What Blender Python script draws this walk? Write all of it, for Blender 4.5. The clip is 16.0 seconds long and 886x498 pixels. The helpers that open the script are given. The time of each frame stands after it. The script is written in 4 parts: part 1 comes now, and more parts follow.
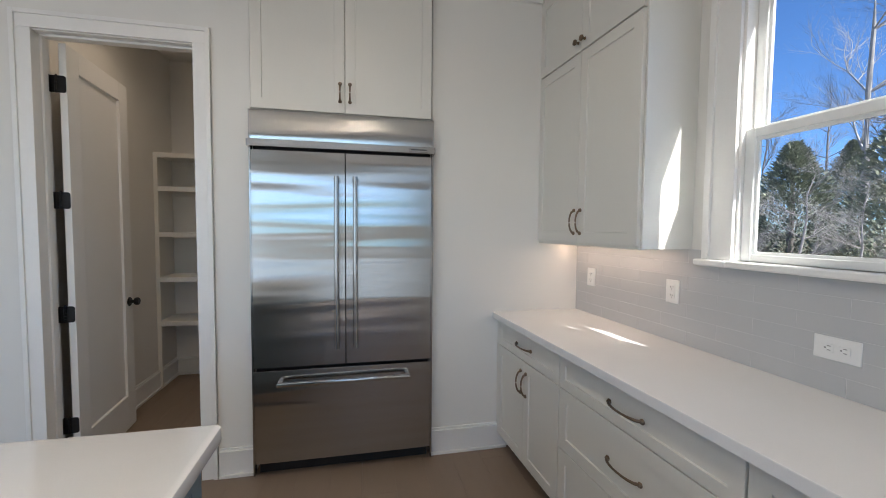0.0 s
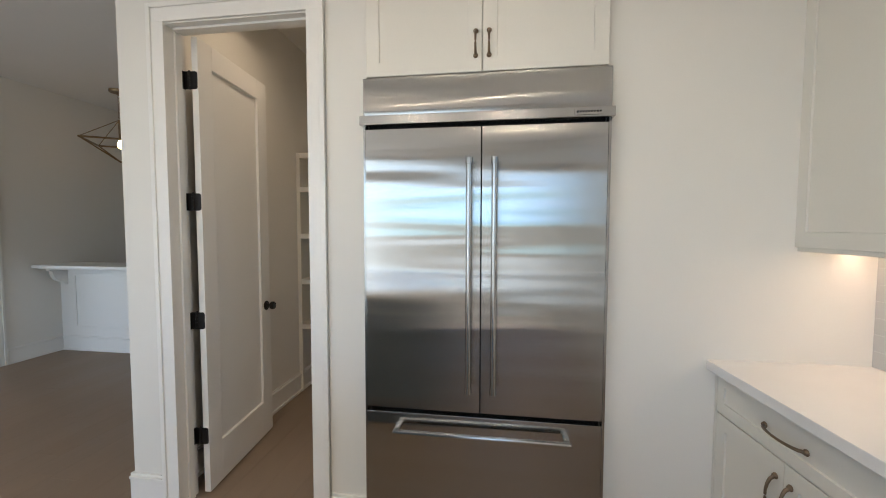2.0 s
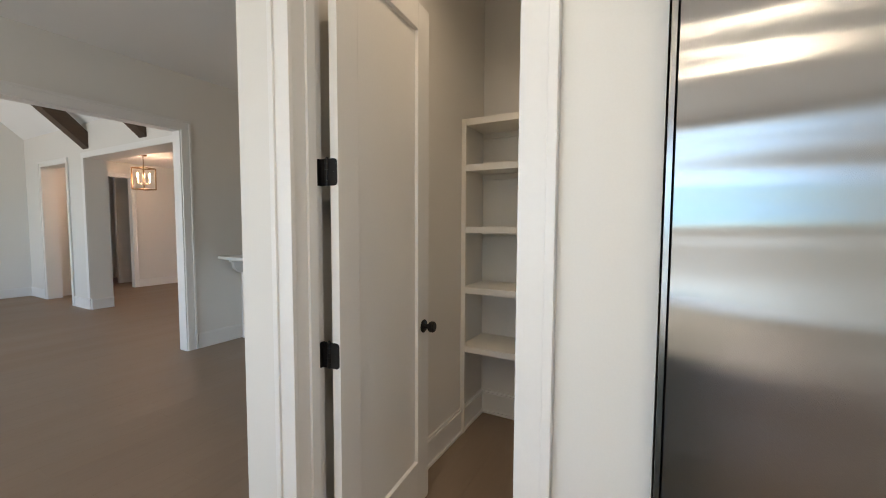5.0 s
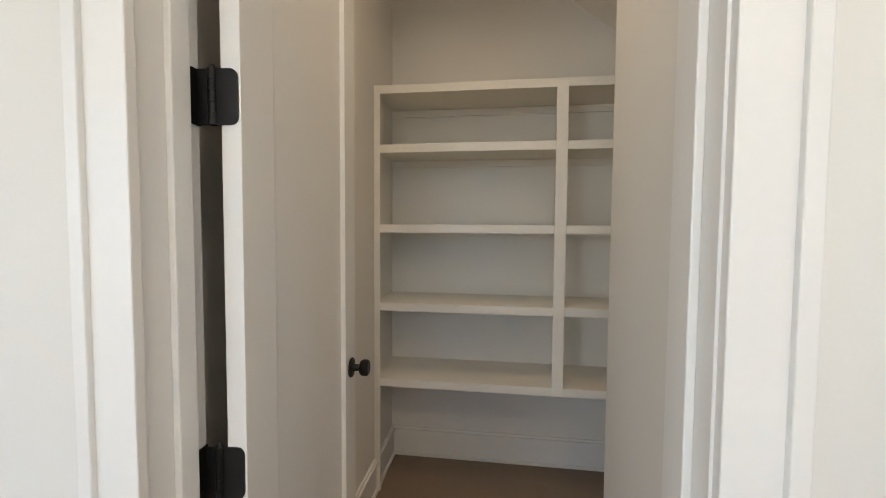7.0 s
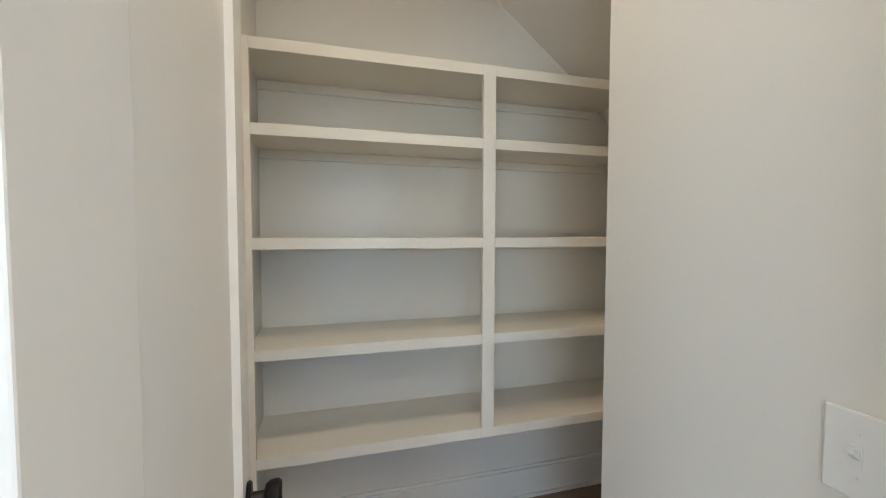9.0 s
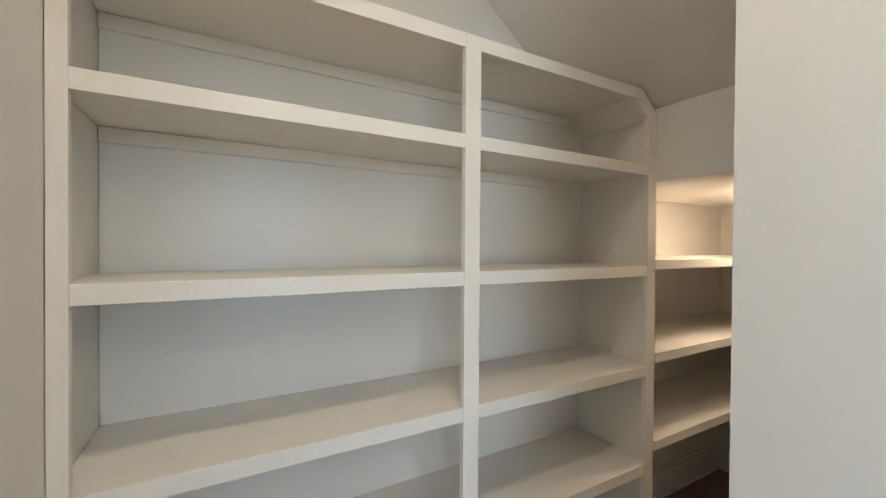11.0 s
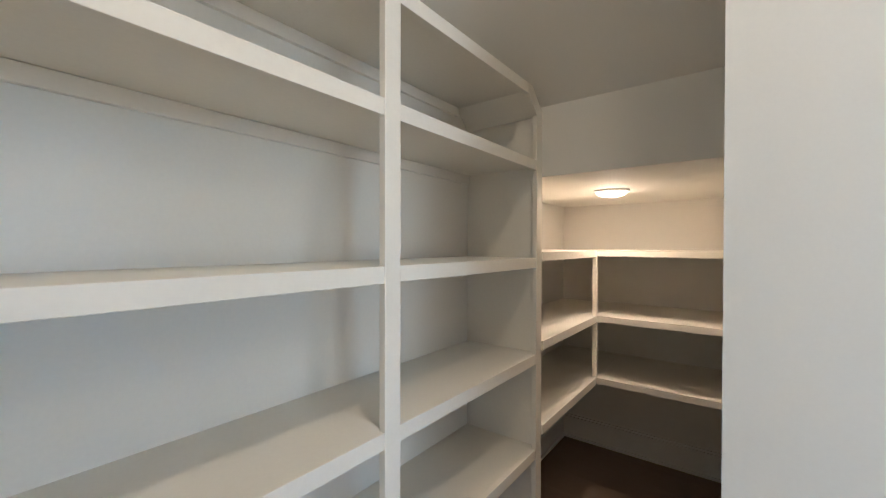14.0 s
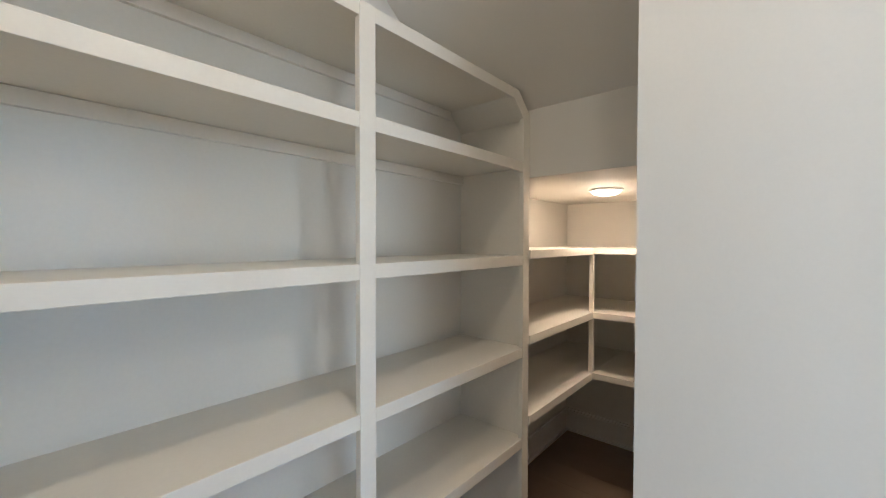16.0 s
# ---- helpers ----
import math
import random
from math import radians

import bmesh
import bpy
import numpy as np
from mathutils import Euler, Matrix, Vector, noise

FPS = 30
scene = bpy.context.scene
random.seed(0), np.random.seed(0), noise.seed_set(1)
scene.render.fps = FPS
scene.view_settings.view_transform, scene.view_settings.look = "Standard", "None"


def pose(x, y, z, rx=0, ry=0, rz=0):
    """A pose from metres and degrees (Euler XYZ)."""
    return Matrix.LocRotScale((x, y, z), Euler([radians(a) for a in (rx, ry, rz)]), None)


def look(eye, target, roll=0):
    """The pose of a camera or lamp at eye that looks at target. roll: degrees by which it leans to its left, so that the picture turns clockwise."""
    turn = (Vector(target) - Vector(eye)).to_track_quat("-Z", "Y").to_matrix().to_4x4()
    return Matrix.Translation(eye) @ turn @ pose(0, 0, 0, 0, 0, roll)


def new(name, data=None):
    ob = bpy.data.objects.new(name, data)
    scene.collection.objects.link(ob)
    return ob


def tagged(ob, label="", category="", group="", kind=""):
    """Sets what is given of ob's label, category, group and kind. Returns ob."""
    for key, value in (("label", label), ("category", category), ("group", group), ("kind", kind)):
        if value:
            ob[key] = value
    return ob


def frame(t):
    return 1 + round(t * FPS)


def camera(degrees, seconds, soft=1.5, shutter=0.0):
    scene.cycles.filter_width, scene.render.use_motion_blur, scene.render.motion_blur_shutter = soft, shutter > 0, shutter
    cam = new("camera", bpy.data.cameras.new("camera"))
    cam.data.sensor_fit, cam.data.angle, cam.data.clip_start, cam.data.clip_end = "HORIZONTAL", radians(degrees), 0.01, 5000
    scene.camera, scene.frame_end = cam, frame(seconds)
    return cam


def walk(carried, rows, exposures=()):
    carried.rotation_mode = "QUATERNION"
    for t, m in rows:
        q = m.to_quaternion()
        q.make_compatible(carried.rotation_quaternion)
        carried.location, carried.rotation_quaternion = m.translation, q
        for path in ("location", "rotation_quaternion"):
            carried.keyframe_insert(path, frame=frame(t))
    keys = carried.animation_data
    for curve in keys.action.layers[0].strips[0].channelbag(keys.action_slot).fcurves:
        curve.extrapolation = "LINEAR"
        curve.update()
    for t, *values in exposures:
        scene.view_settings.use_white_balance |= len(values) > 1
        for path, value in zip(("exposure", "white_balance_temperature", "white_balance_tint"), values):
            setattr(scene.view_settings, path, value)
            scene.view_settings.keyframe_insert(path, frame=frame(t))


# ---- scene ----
cam = camera(96.8, 16.0, soft=1.0)
PATH = [
    (0, (0.588, -2.443, 1.455), (1.006, -0.49, 1.354), 0.5),
    (0.5, (0.617, -2.271, 1.456), (0.894, -0.293, 1.355), 0.4),
    (1, (0.649, -2.094, 1.457), (0.761, -0.1, 1.352), 0.3),
    (1.5, (0.636, -1.928, 1.451), (0.554, 0.067, 1.346), 0.2),
    (2, (0.593, -1.756, 1.461), (0.305, 0.221, 1.353), 0.1),
    (2.5, (0.568, -1.614, 1.45), (0.063, 0.318, 1.342), 0.1),
    (3, (0.562, -1.448, 1.447), (-0.161, 0.414, 1.339), 0.0),
    (3.5, (0.486, -1.29, 1.43), (-0.4, 0.499, 1.316), -0.0),
    (4, (0.324, -1.157, 1.42), (-0.655, 0.583, 1.301), -0.0),
    (4.2, (0.258, -1.098, 1.42), (-0.742, 0.629, 1.295), -0.1),
    (6.3, (-0.385, -0.591, 1.399), (-1.031, 1.299, 1.292), 0.4),
    (6.5, (-0.424, -0.558, 1.393), (-0.979, 1.36, 1.289), 0.2),
    (7, (-0.548, -0.482, 1.379), (-0.814, 1.498, 1.283), 0.4),
    (7.5, (-0.674, -0.379, 1.379), (-0.646, 1.619, 1.295), 0.4),
    (8, (-0.772, -0.281, 1.39), (-0.513, 1.7, 1.304), 0.4),
    (8.5, (-0.856, -0.165, 1.402), (-0.438, 1.789, 1.316), 0.3),
    (9, (-0.862, -0.040, 1.430), (-0.323, 1.885, 1.342), 0.1),
    (9.5, (-0.860, 0.154, 1.451), (-0.188, 2.038, 1.380), 0.2),
    (9.7, (-0.876, 0.214, 1.457), (-0.146, 2.074, 1.391), 0.3),
    (11.8, (-0.896, 0.626, 1.489), (0.256, 2.267, 1.502), 0.3),
    (12, (-0.904, 0.655, 1.487), (0.304, 2.249, 1.505), 0.3),
    (12.5, (-0.923, 0.708, 1.48), (0.414, 2.195, 1.502), 0.2),
    (13, (-0.936, 0.741, 1.473), (0.505, 2.128, 1.488), 0.1),
    (13.5, (-0.937, 0.77, 1.462), (0.589, 2.063, 1.466), 0.0),
    (14, (-0.932, 0.787, 1.457), (0.654, 2.004, 1.438), 0.1),
    (14.5, (-0.939, 0.771, 1.462), (0.673, 1.955, 1.434), 0.0),
    (15, (-0.937, 0.735, 1.466), (0.659, 1.94, 1.435), 0.0),
    (15.5, (-0.927, 0.69, 1.463), (0.63, 1.946, 1.429), 0.0),
    (16, (-0.913, 0.624, 1.469), (0.6, 1.931, 1.428), 0.1),
]
EXPOSURES = [(0.0, 1.84, 6050, 9), (1.2, 2.0, 6400, 9), (2.2, 2.3, 6550, 8), (4.2, 2.46, 6600, 8), (6.5, 2.62, 6650, 8), (7.5, 2.78, 6550, 8), (8.5, 3.1, 6000, 4), (9.5, 3.27, 5950, 4), (12.0, 3.49, 5750, 5), (16.0, 3.43, 5600, 5)]
walk(cam, [(t, look(eye, target, roll)) for t, eye, target, roll in PATH], EXPOSURES)


# ---------------------------------------------------------------- light
world = bpy.data.worlds.new("sky")
scene.world = world
world.use_nodes = True
wn = world.node_tree.nodes
sky = wn.new("ShaderNodeTexSky")
sky.sky_type = "NISHITA"
sky.sun_disc = False
SUN_DIR = Vector((-1.25, 2.84, -2.95)).normalized()
sky.sun_elevation = math.asin(-SUN_DIR.z)
sky.sun_rotation = math.atan2(-SUN_DIR.x, -SUN_DIR.y)
wn["Background"].inputs["Strength"].default_value = 0.055
sky.ozone_density, sky.dust_density, sky.altitude = 4.0, 0.0, 2500
deep = wn.new("ShaderNodeVectorMath")
deep.operation = "MULTIPLY"
deep.inputs[1].default_value = (0.72, 0.90, 1.08)          # deep, clear winter blue
world.node_tree.links.new(sky.outputs["Color"], deep.inputs[0])
world.node_tree.links.new(deep.outputs[0], wn["Background"].inputs["Color"])

sun = new("sun", bpy.data.lights.new("sun", "SUN"))
sun.data.energy, sun.data.angle, sun.data.color = 3.0, radians(0.5), (1.0, 0.95, 0.88)
sun.matrix_world = look((8, -20, 20), Vector((8, -20, 20)) + SUN_DIR)


def sky_fill(name, eye, target, width, height, power, color=(0.80, 0.89, 1.0)):
    """Area lamp added in place of sky light; most stand at unseen openings."""
    data = bpy.data.lights.new(name, "AREA")
    data.shape, data.size, data.size_y, data.energy, data.color = "RECTANGLE", width, height, power, color
    ob = new(name, data)
    ob.matrix_world = look(eye, target)
    return ob


SKY = (0.78, 0.89, 1.0)
BLUE = (0.66, 0.82, 1.0)
WEST_X = -4.58
# added fill for the kitchen, at an assumed window bank out of view
sky_fill("fill_kitchen", (-3.50, -5.93, 1.50), (-3.4, 0, 1.4), 2.1, 2.6, 12, SKY)
sky_fill("sky_light_nook_high", (-0.46, -5.93, 2.24), (-0.46, 0, 1.9), 3.8, 0.66, 2.9, BLUE)
sky_fill("sky_light_nook_low", (-0.46, -5.93, 0.50), (-0.46, 0, 0.7), 3.8, 0.76, 2.5, BLUE)
# weak fill lamp, added at a made-up window in the west wall
sky_fill("fill_west", (WEST_X + 0.06, -4.0, 1.45), (0, -2.0, 1.1), 3.0, 2.0, 0.6, SKY)
# added lamp for living room daylight; its windows are assumed, out of view
sky_fill("sky_light_living", (-7.6, -3.93, 1.5), (-7.6, 0, 1.2), 4.4, 2.3, 17, SKY)
# the dining room wall here has no window; lamp added to brighten the room
sky_fill("fill_dining", (-7.4, 5.93, 1.4), (-7.4, 0, 1.3), 2.4, 1.8, 0.7, SKY)


def bulb(name, place, power, color, radius=0.03):
    data = bpy.data.lights.new(name, "POINT")
    data.energy, data.color, data.shadow_soft_size = power, color, radius
    ob = new(name, data)
    ob.location = place
    return ob


WARM = (1.0, 0.70, 0.42)
DOWNLIGHTS = ((-0.5, -1.5), (0.6, -1.5), (-0.5, -3.4), (0.6, -3.4))
for cx, cy in DOWNLIGHTS:
    data = bpy.data.lights.new("downlight_beam", "AREA")
    data.shape, data.size, data.energy, data.color, data.spread = "DISK", 0.09, 1.25, (1.0, 0.90, 0.77), radians(150)
    new("downlight_beam", data).matrix_world = look((cx, cy, 3.02), (cx, cy + 0.001, 0))
data = bpy.data.lights.new("niche_disc", "AREA")
data.shape, data.size, data.energy, data.color = "DISK", 0.13, 0.36, (1.0, 0.69, 0.47)
new("niche_disc", data).matrix_world = look((1.27, 1.35, 1.708), (1.27, 1.3501, 0))
data = bpy.data.lights.new("pantry_disc", "AREA")
data.shape, data.size, data.energy, data.color = "DISK", 0.16, 0.74, (1.0, 0.78, 0.58)
data.spread = radians(148)
new("pantry_disc", data).matrix_world = look((-0.66, 0.60, 2.99), (-0.66, 0.6001, 0))
bulb("niche_dome", (1.27, 1.35, 1.66), 0.17, (1.0, 0.69, 0.47), 0.05)
bulb("chandelier_bulb", (-8.7, 3.02, 2.25), 6.5, (1.0, 0.62, 0.43), 0.12)
strip = bpy.data.lights.new("under_cabinet_strip", "AREA")
strip.shape, strip.size, strip.size_y, strip.energy, strip.color = "RECTANGLE", 0.05, 0.84, 0.17, (1.0, 0.60, 0.42)
strip_ob = new("under_cabinet_strip", strip)
strip_ob.matrix_world = pose(1.955, -0.46, 1.366)


# ---------------------------------------------------------------- materials
def material(name, color, rough=0.5, metal=0.0, vary=0.06, scale=3.0, fine=60.0, bump=0.02, coat=0.0, random_tint=0.0, stretch=(1, 1, 1), spec=0.5):
    """Paint, stone, wood or metal with variation at two scales, in metres."""
    mat = bpy.data.materials.new(name)
    mat.use_nodes = True
    n, l = mat.node_tree.nodes, mat.node_tree.links
    bsdf = n["Principled BSDF"]
    co = n.new("ShaderNodeTexCoord")
    mp = n.new("ShaderNodeMapping")
    mp.inputs["Scale"].default_value = stretch
    l.new(co.outputs["Object"], mp.inputs["Vector"])
    if random_tint:
        seed = n.new("ShaderNodeObjectInfo")
        mp2 = n.new("ShaderNodeVectorMath")
        mp2.operation = "SCALE"
        mp2.inputs[0].default_value = (17.0, 31.0, 23.0)
        l.new(seed.outputs["Random"], mp2.inputs["Scale"])
        l.new(mp2.outputs[0], mp.inputs["Location"])
    big = n.new("ShaderNodeTexNoise")
    big.inputs["Scale"].default_value, big.inputs["Detail"].default_value = scale, 4
    small = n.new("ShaderNodeTexNoise")
    small.inputs["Scale"].default_value, small.inputs["Detail"].default_value = fine, 3
    l.new(mp.outputs["Vector"], big.inputs["Vector"])
    l.new(mp.outputs["Vector"], small.inputs["Vector"])
    add = n.new("ShaderNodeMath")
    add.operation = "ADD"
    l.new(big.outputs["Fac"], add.inputs[0])
    l.new(small.outputs["Fac"], add.inputs[1])
    last = add.outputs[0]
    if random_tint:
        info = n.new("ShaderNodeObjectInfo")
        isl = n.new("ShaderNodeNewGeometry")
        mul = n.new("ShaderNodeMath")
        mul.operation = "MULTIPLY_ADD"
        mul.inputs[1].default_value = random_tint
        two = n.new("ShaderNodeMath")
        two.operation = "ADD"
        l.new(info.outputs["Random"], two.inputs[0])
        l.new(isl.outputs["Random Per Island"], two.inputs[1])
        fr = n.new("ShaderNodeMath")
        fr.operation = "FRACT"
        l.new(two.outputs[0], fr.inputs[0])
        l.new(fr.outputs[0], mul.inputs[0])
        l.new(last, mul.inputs[2])
        last = mul.outputs[0]
    ramp = n.new("ShaderNodeMapRange")
    ramp.inputs["From Min"].default_value, ramp.inputs["From Max"].default_value = 0.5, 1.5 + random_tint
    ramp.inputs["To Min"].default_value, ramp.inputs["To Max"].default_value = 1 - vary, 1 + vary
    l.new(last, ramp.inputs["Value"])
    mix = n.new("ShaderNodeVectorMath")
    mix.operation = "SCALE"
    mix.inputs[0].default_value = color
    l.new(ramp.outputs[0], mix.inputs["Scale"])
    l.new(mix.outputs[0], bsdf.inputs["Base Color"])
    rr = n.new("ShaderNodeMapRange")
    rr.inputs["From Min"].default_value, rr.inputs["From Max"].default_value = 0.3, 0.7
    rr.inputs["To Min"].default_value, rr.inputs["To Max"].default_value = max(0.02, rough - 0.06), min(1, rough + 0.06)
    l.new(big.outputs["Fac"], rr.inputs["Value"])
    l.new(rr.outputs[0], bsdf.inputs["Roughness"])
    bsdf.inputs["Metallic"].default_value = metal
    bsdf.inputs["Coat Weight"].default_value = coat
    bsdf.inputs["Specular IOR Level"].default_value = spec
    if bump:
        bp = n.new("ShaderNodeBump")
        bp.inputs["Strength"].default_value, bp.inputs["Distance"].default_value = bump, 0.01
        l.new(small.outputs["Fac"], bp.inputs["Height"])
        l.new(bp.outputs["Normal"], bsdf.inputs["Normal"])
    return mat


def glow(name, color, strength):
    mat = bpy.data.materials.new(name)
    mat.use_nodes = True
    b = mat.node_tree.nodes["Principled BSDF"]
    b.inputs["Base Color"].default_value = (0.9, 0.85, 0.78, 1)
    b.inputs["Emission Color"].default_value = (*color, 1)
    b.inputs["Emission Strength"].default_value = strength
    return mat


def glass_material():
    mat = bpy.data.materials.new("window_glass")
    mat.use_nodes = True
    n, l = mat.node_tree.nodes, mat.node_tree.links
    b = n["Principled BSDF"]
    b.inputs["Base Color"].default_value = (0.98, 0.99, 1, 1)
    b.inputs["Roughness"].default_value = 0.0
    b.inputs["IOR"].default_value = 1.05
    b.inputs["Transmission Weight"].default_value = 1.0
    return mat


def steel_material(name, along, tint=(0.45, 0.447, 0.43), rough=0.24, wave=0.0):
    """Brushed stainless steel: fine lines along one axis, and slow waves in the sheet."""
    mat = bpy.data.materials.new(name)
    mat.use_nodes = True
    n, l = mat.node_tree.nodes, mat.node_tree.links
    b = n["Principled BSDF"]
    b.inputs["Metallic"].default_value = 1.0
    b.inputs["Base Color"].default_value = (*tint, 1)
    co = n.new("ShaderNodeTexCoord")
    mp = n.new("ShaderNodeMapping")
    mp.inputs["Scale"].default_value = tuple(2 if a == along else 1400 for a in "xyz")
    l.new(co.outputs["Object"], mp.inputs["Vector"])
    line = n.new("ShaderNodeTexNoise")
    line.inputs["Scale"].default_value, line.inputs["Detail"].default_value = 1.0, 2
    l.new(mp.outputs["Vector"], line.inputs["Vector"])
    rr = n.new("ShaderNodeMapRange")
    rr.inputs["To Min"].default_value, rr.inputs["To Max"].default_value = rough - 0.015, rough + 0.015
    l.new(line.outputs["Fac"], rr.inputs["Value"])
    l.new(rr.outputs[0], b.inputs["Roughness"])
    b.inputs["Anisotropic"].default_value = 0.96
    b.inputs["Anisotropic Rotation"].default_value = 0.0 if along == "x" else 0.25
    tan = n.new("ShaderNodeTangent")
    tan.direction_type, tan.axis = "RADIAL", "Z"
    l.new(tan.outputs[0], b.inputs["Tangent"])
    b1 = n.new("ShaderNodeBump")
    b1.inputs["Strength"].default_value, b1.inputs["Distance"].default_value = 0.005, 0.0003
    l.new(line.outputs["Fac"], b1.inputs["Height"])
    if wave:
        wv = n.new("ShaderNodeTexNoise")
        wv.inputs["Scale"].default_value, wv.inputs["Detail"].default_value = 2.2, 1
        slow = n.new("ShaderNodeMapping")
        slow.inputs["Scale"].default_value = (0.3, 1.0, 3.8)
        l.new(co.outputs["Object"], slow.inputs["Vector"])
        l.new(slow.outputs["Vector"], wv.inputs["Vector"])
        b2 = n.new("ShaderNodeBump")
        b2.inputs["Strength"].default_value, b2.inputs["Distance"].default_value = 1.0, wave
        l.new(wv.outputs["Fac"], b2.inputs["Height"])
        l.new(b2.outputs["Normal"], b1.inputs["Normal"])
    l.new(b1.outputs["Normal"], b.inputs["Normal"])
    return mat


PAINT = material("wall_paint", (0.77, 0.745, 0.69), 0.62, vary=0.02, scale=1.3, fine=180, bump=0.02)
CEIL = material("ceiling_paint", (0.86, 0.855, 0.835), 0.85, vary=0.03, scale=0.8, fine=160, bump=0.05)
TRIM = material("trim_enamel", (0.82, 0.80, 0.76), 0.36, vary=0.02, scale=2.0, fine=90, bump=0.02)
CABINET = material("cabinet_enamel", (0.72, 0.695, 0.63), 0.38, vary=0.02, scale=2.5, fine=120, bump=0.015)
SHELF = material("shelf_enamel", (0.83, 0.79, 0.705), 0.36, vary=0.03, scale=2.5, fine=90, bump=0.01)
QUARTZ = material("white_quartz", (0.82, 0.80, 0.78), 0.09, vary=0.025, scale=6, fine=220, bump=0.0)
ISLAND = material("blue_grey_enamel", (0.17, 0.23, 0.27), 0.40, vary=0.04, scale=3, fine=120, bump=0.015)
TILE = material("glazed_tile", (0.52, 0.52, 0.515), 0.12, vary=0.02, scale=5, fine=22, bump=0.08, random_tint=0.25, coat=0.2)
GROUT = material("pale_grout", (0.64, 0.63, 0.62), 0.85, vary=0.05, scale=20, fine=300, bump=0.1)
BLACK = material("black_bronze", (0.018, 0.016, 0.015), 0.42, metal=0.6, vary=0.1, scale=20, fine=200, bump=0.02)
BRONZE = material("brushed_bronze", (0.20, 0.145, 0.10), 0.36, metal=1.0, vary=0.12, scale=15, fine=250, bump=0.02)
BRASS = material("aged_brass", (0.24, 0.16, 0.085), 0.35, metal=1.0, vary=0.12, scale=15, fine=250, bump=0.02)
WOOD = material("dusty_oak", (0.25, 0.182, 0.130), 0.50, vary=0.085, scale=2.2, fine=26, bump=0.04, random_tint=0.4, stretch=(1, 0.16, 1))
BEAM = material("dark_stained_beam", (0.075, 0.045, 0.026), 0.6, vary=0.25, scale=4, fine=40, bump=0.15, stretch=(1, 0.15, 1))
PLASTIC = material("white_plastic", (0.82, 0.81, 0.78), 0.36, vary=0.01, scale=8, fine=60, bump=0.0)
# near-black for black parts, and for the shade in slots and toe kicks
DARK = material("black_and_gap_shade", (0.012, 0.011, 0.010), 0.7, vary=0.1, scale=20, fine=90, bump=0.0)
VINYL = material("window_vinyl", (0.83, 0.83, 0.80), 0.34, vary=0.015, scale=5, fine=80, bump=0.0)
STEEL = steel_material("stainless_steel", "x", rough=0.19, wave=0.006)
SATIN = material("satin_steel", (0.47, 0.465, 0.45), 0.20, metal=1.0, vary=0.04, scale=4, fine=120, bump=0.0)
GLASS = glass_material()
BULB = glow("lit_bulb", (1.0, 0.62, 0.28), 4.0)
CAN = glow("lit_lens", (1.0, 0.80, 0.60), 28)
DOME = glow("lit_diffuser", (1.0, 0.83, 0.62), 1.1)


# ---------------------------------------------------------------- mesh helpers
def box(bm, x0, x1, y0, y1, z0, z1, bevel=0.0):
    """A block between two corners, with its edges eased."""
    size = (abs(x1 - x0), abs(y1 - y0), abs(z1 - z0))
    m = Matrix.Translation(((x0 + x1) / 2, (y0 + y1) / 2, (z0 + z1) / 2)) @ Matrix.Diagonal((*size, 1))
    made = bmesh.ops.create_cube(bm, size=1, matrix=m)
    if bevel:
        edges = list({e for v in made["verts"] for e in v.link_edges})
        bmesh.ops.bevel(bm, geom=edges, offset=bevel, segments=2, profile=0.5, affect="EDGES")
    return bm


def block(x0, x1, y0, y1, z0, z1, bevel=0.0):
    return box(bmesh.new(), x0, x1, y0, y1, z0, z1, bevel)


def rod(bm, a, b, r, sides=14, r2=None):
    """A round bar from a to b."""
    a, b = Vector(a), Vector(b)
    d = b - a
    m = Matrix.Translation((a + b) / 2) @ d.to_track_quat("Z", "Y").to_matrix().to_4x4()
    bmesh.ops.create_cone(bm, cap_ends=True, segments=sides, radius1=r, radius2=r if r2 is None else r2, depth=d.length, matrix=m)
    return bm


def turned(bm, profile, m, sides=28):
    """A turned body: (radius, height) pairs about the z axis of m."""
    rings = []
    for r, h in profile:
        rings.append([bm.verts.new(m @ Vector((max(r, 1e-4) * math.cos(2 * math.pi * i / sides), max(r, 1e-4) * math.sin(2 * math.pi * i / sides), h))) for i in range(sides)])
    for a, b in zip(rings, rings[1:]):
        for i in range(sides):
            j = (i + 1) % sides
            bm.faces.new((a[i], a[j], b[j], b[i]))
    bm.faces.new(list(reversed(rings[0])))
    bm.faces.new(rings[-1])
    return bm


def sweep(bm, points, r, sides=10, flat=1.0):
    """A bent bar along points."""
    rings = []
    pts = [Vector(p) for p in points]
    for i, p in enumerate(pts):
        d = (pts[min(i + 1, len(pts) - 1)] - pts[max(i - 1, 0)]).normalized()
        q = d.to_track_quat("Z", "Y")
        rad = r[i] if isinstance(r, (list, tuple)) else r
        rings.append([bm.verts.new(p + q @ Vector((rad * math.cos(2 * math.pi * k / sides), rad * flat * math.sin(2 * math.pi * k / sides), 0))) for k in range(sides)])
    for a, b in zip(rings, rings[1:]):
        for k in range(sides):
            j = (k + 1) % sides
            bm.faces.new((a[k], a[j], b[j], b[k]))
    bm.faces.new(list(reversed(rings[0])))
    bm.faces.new(rings[-1])
    return bm


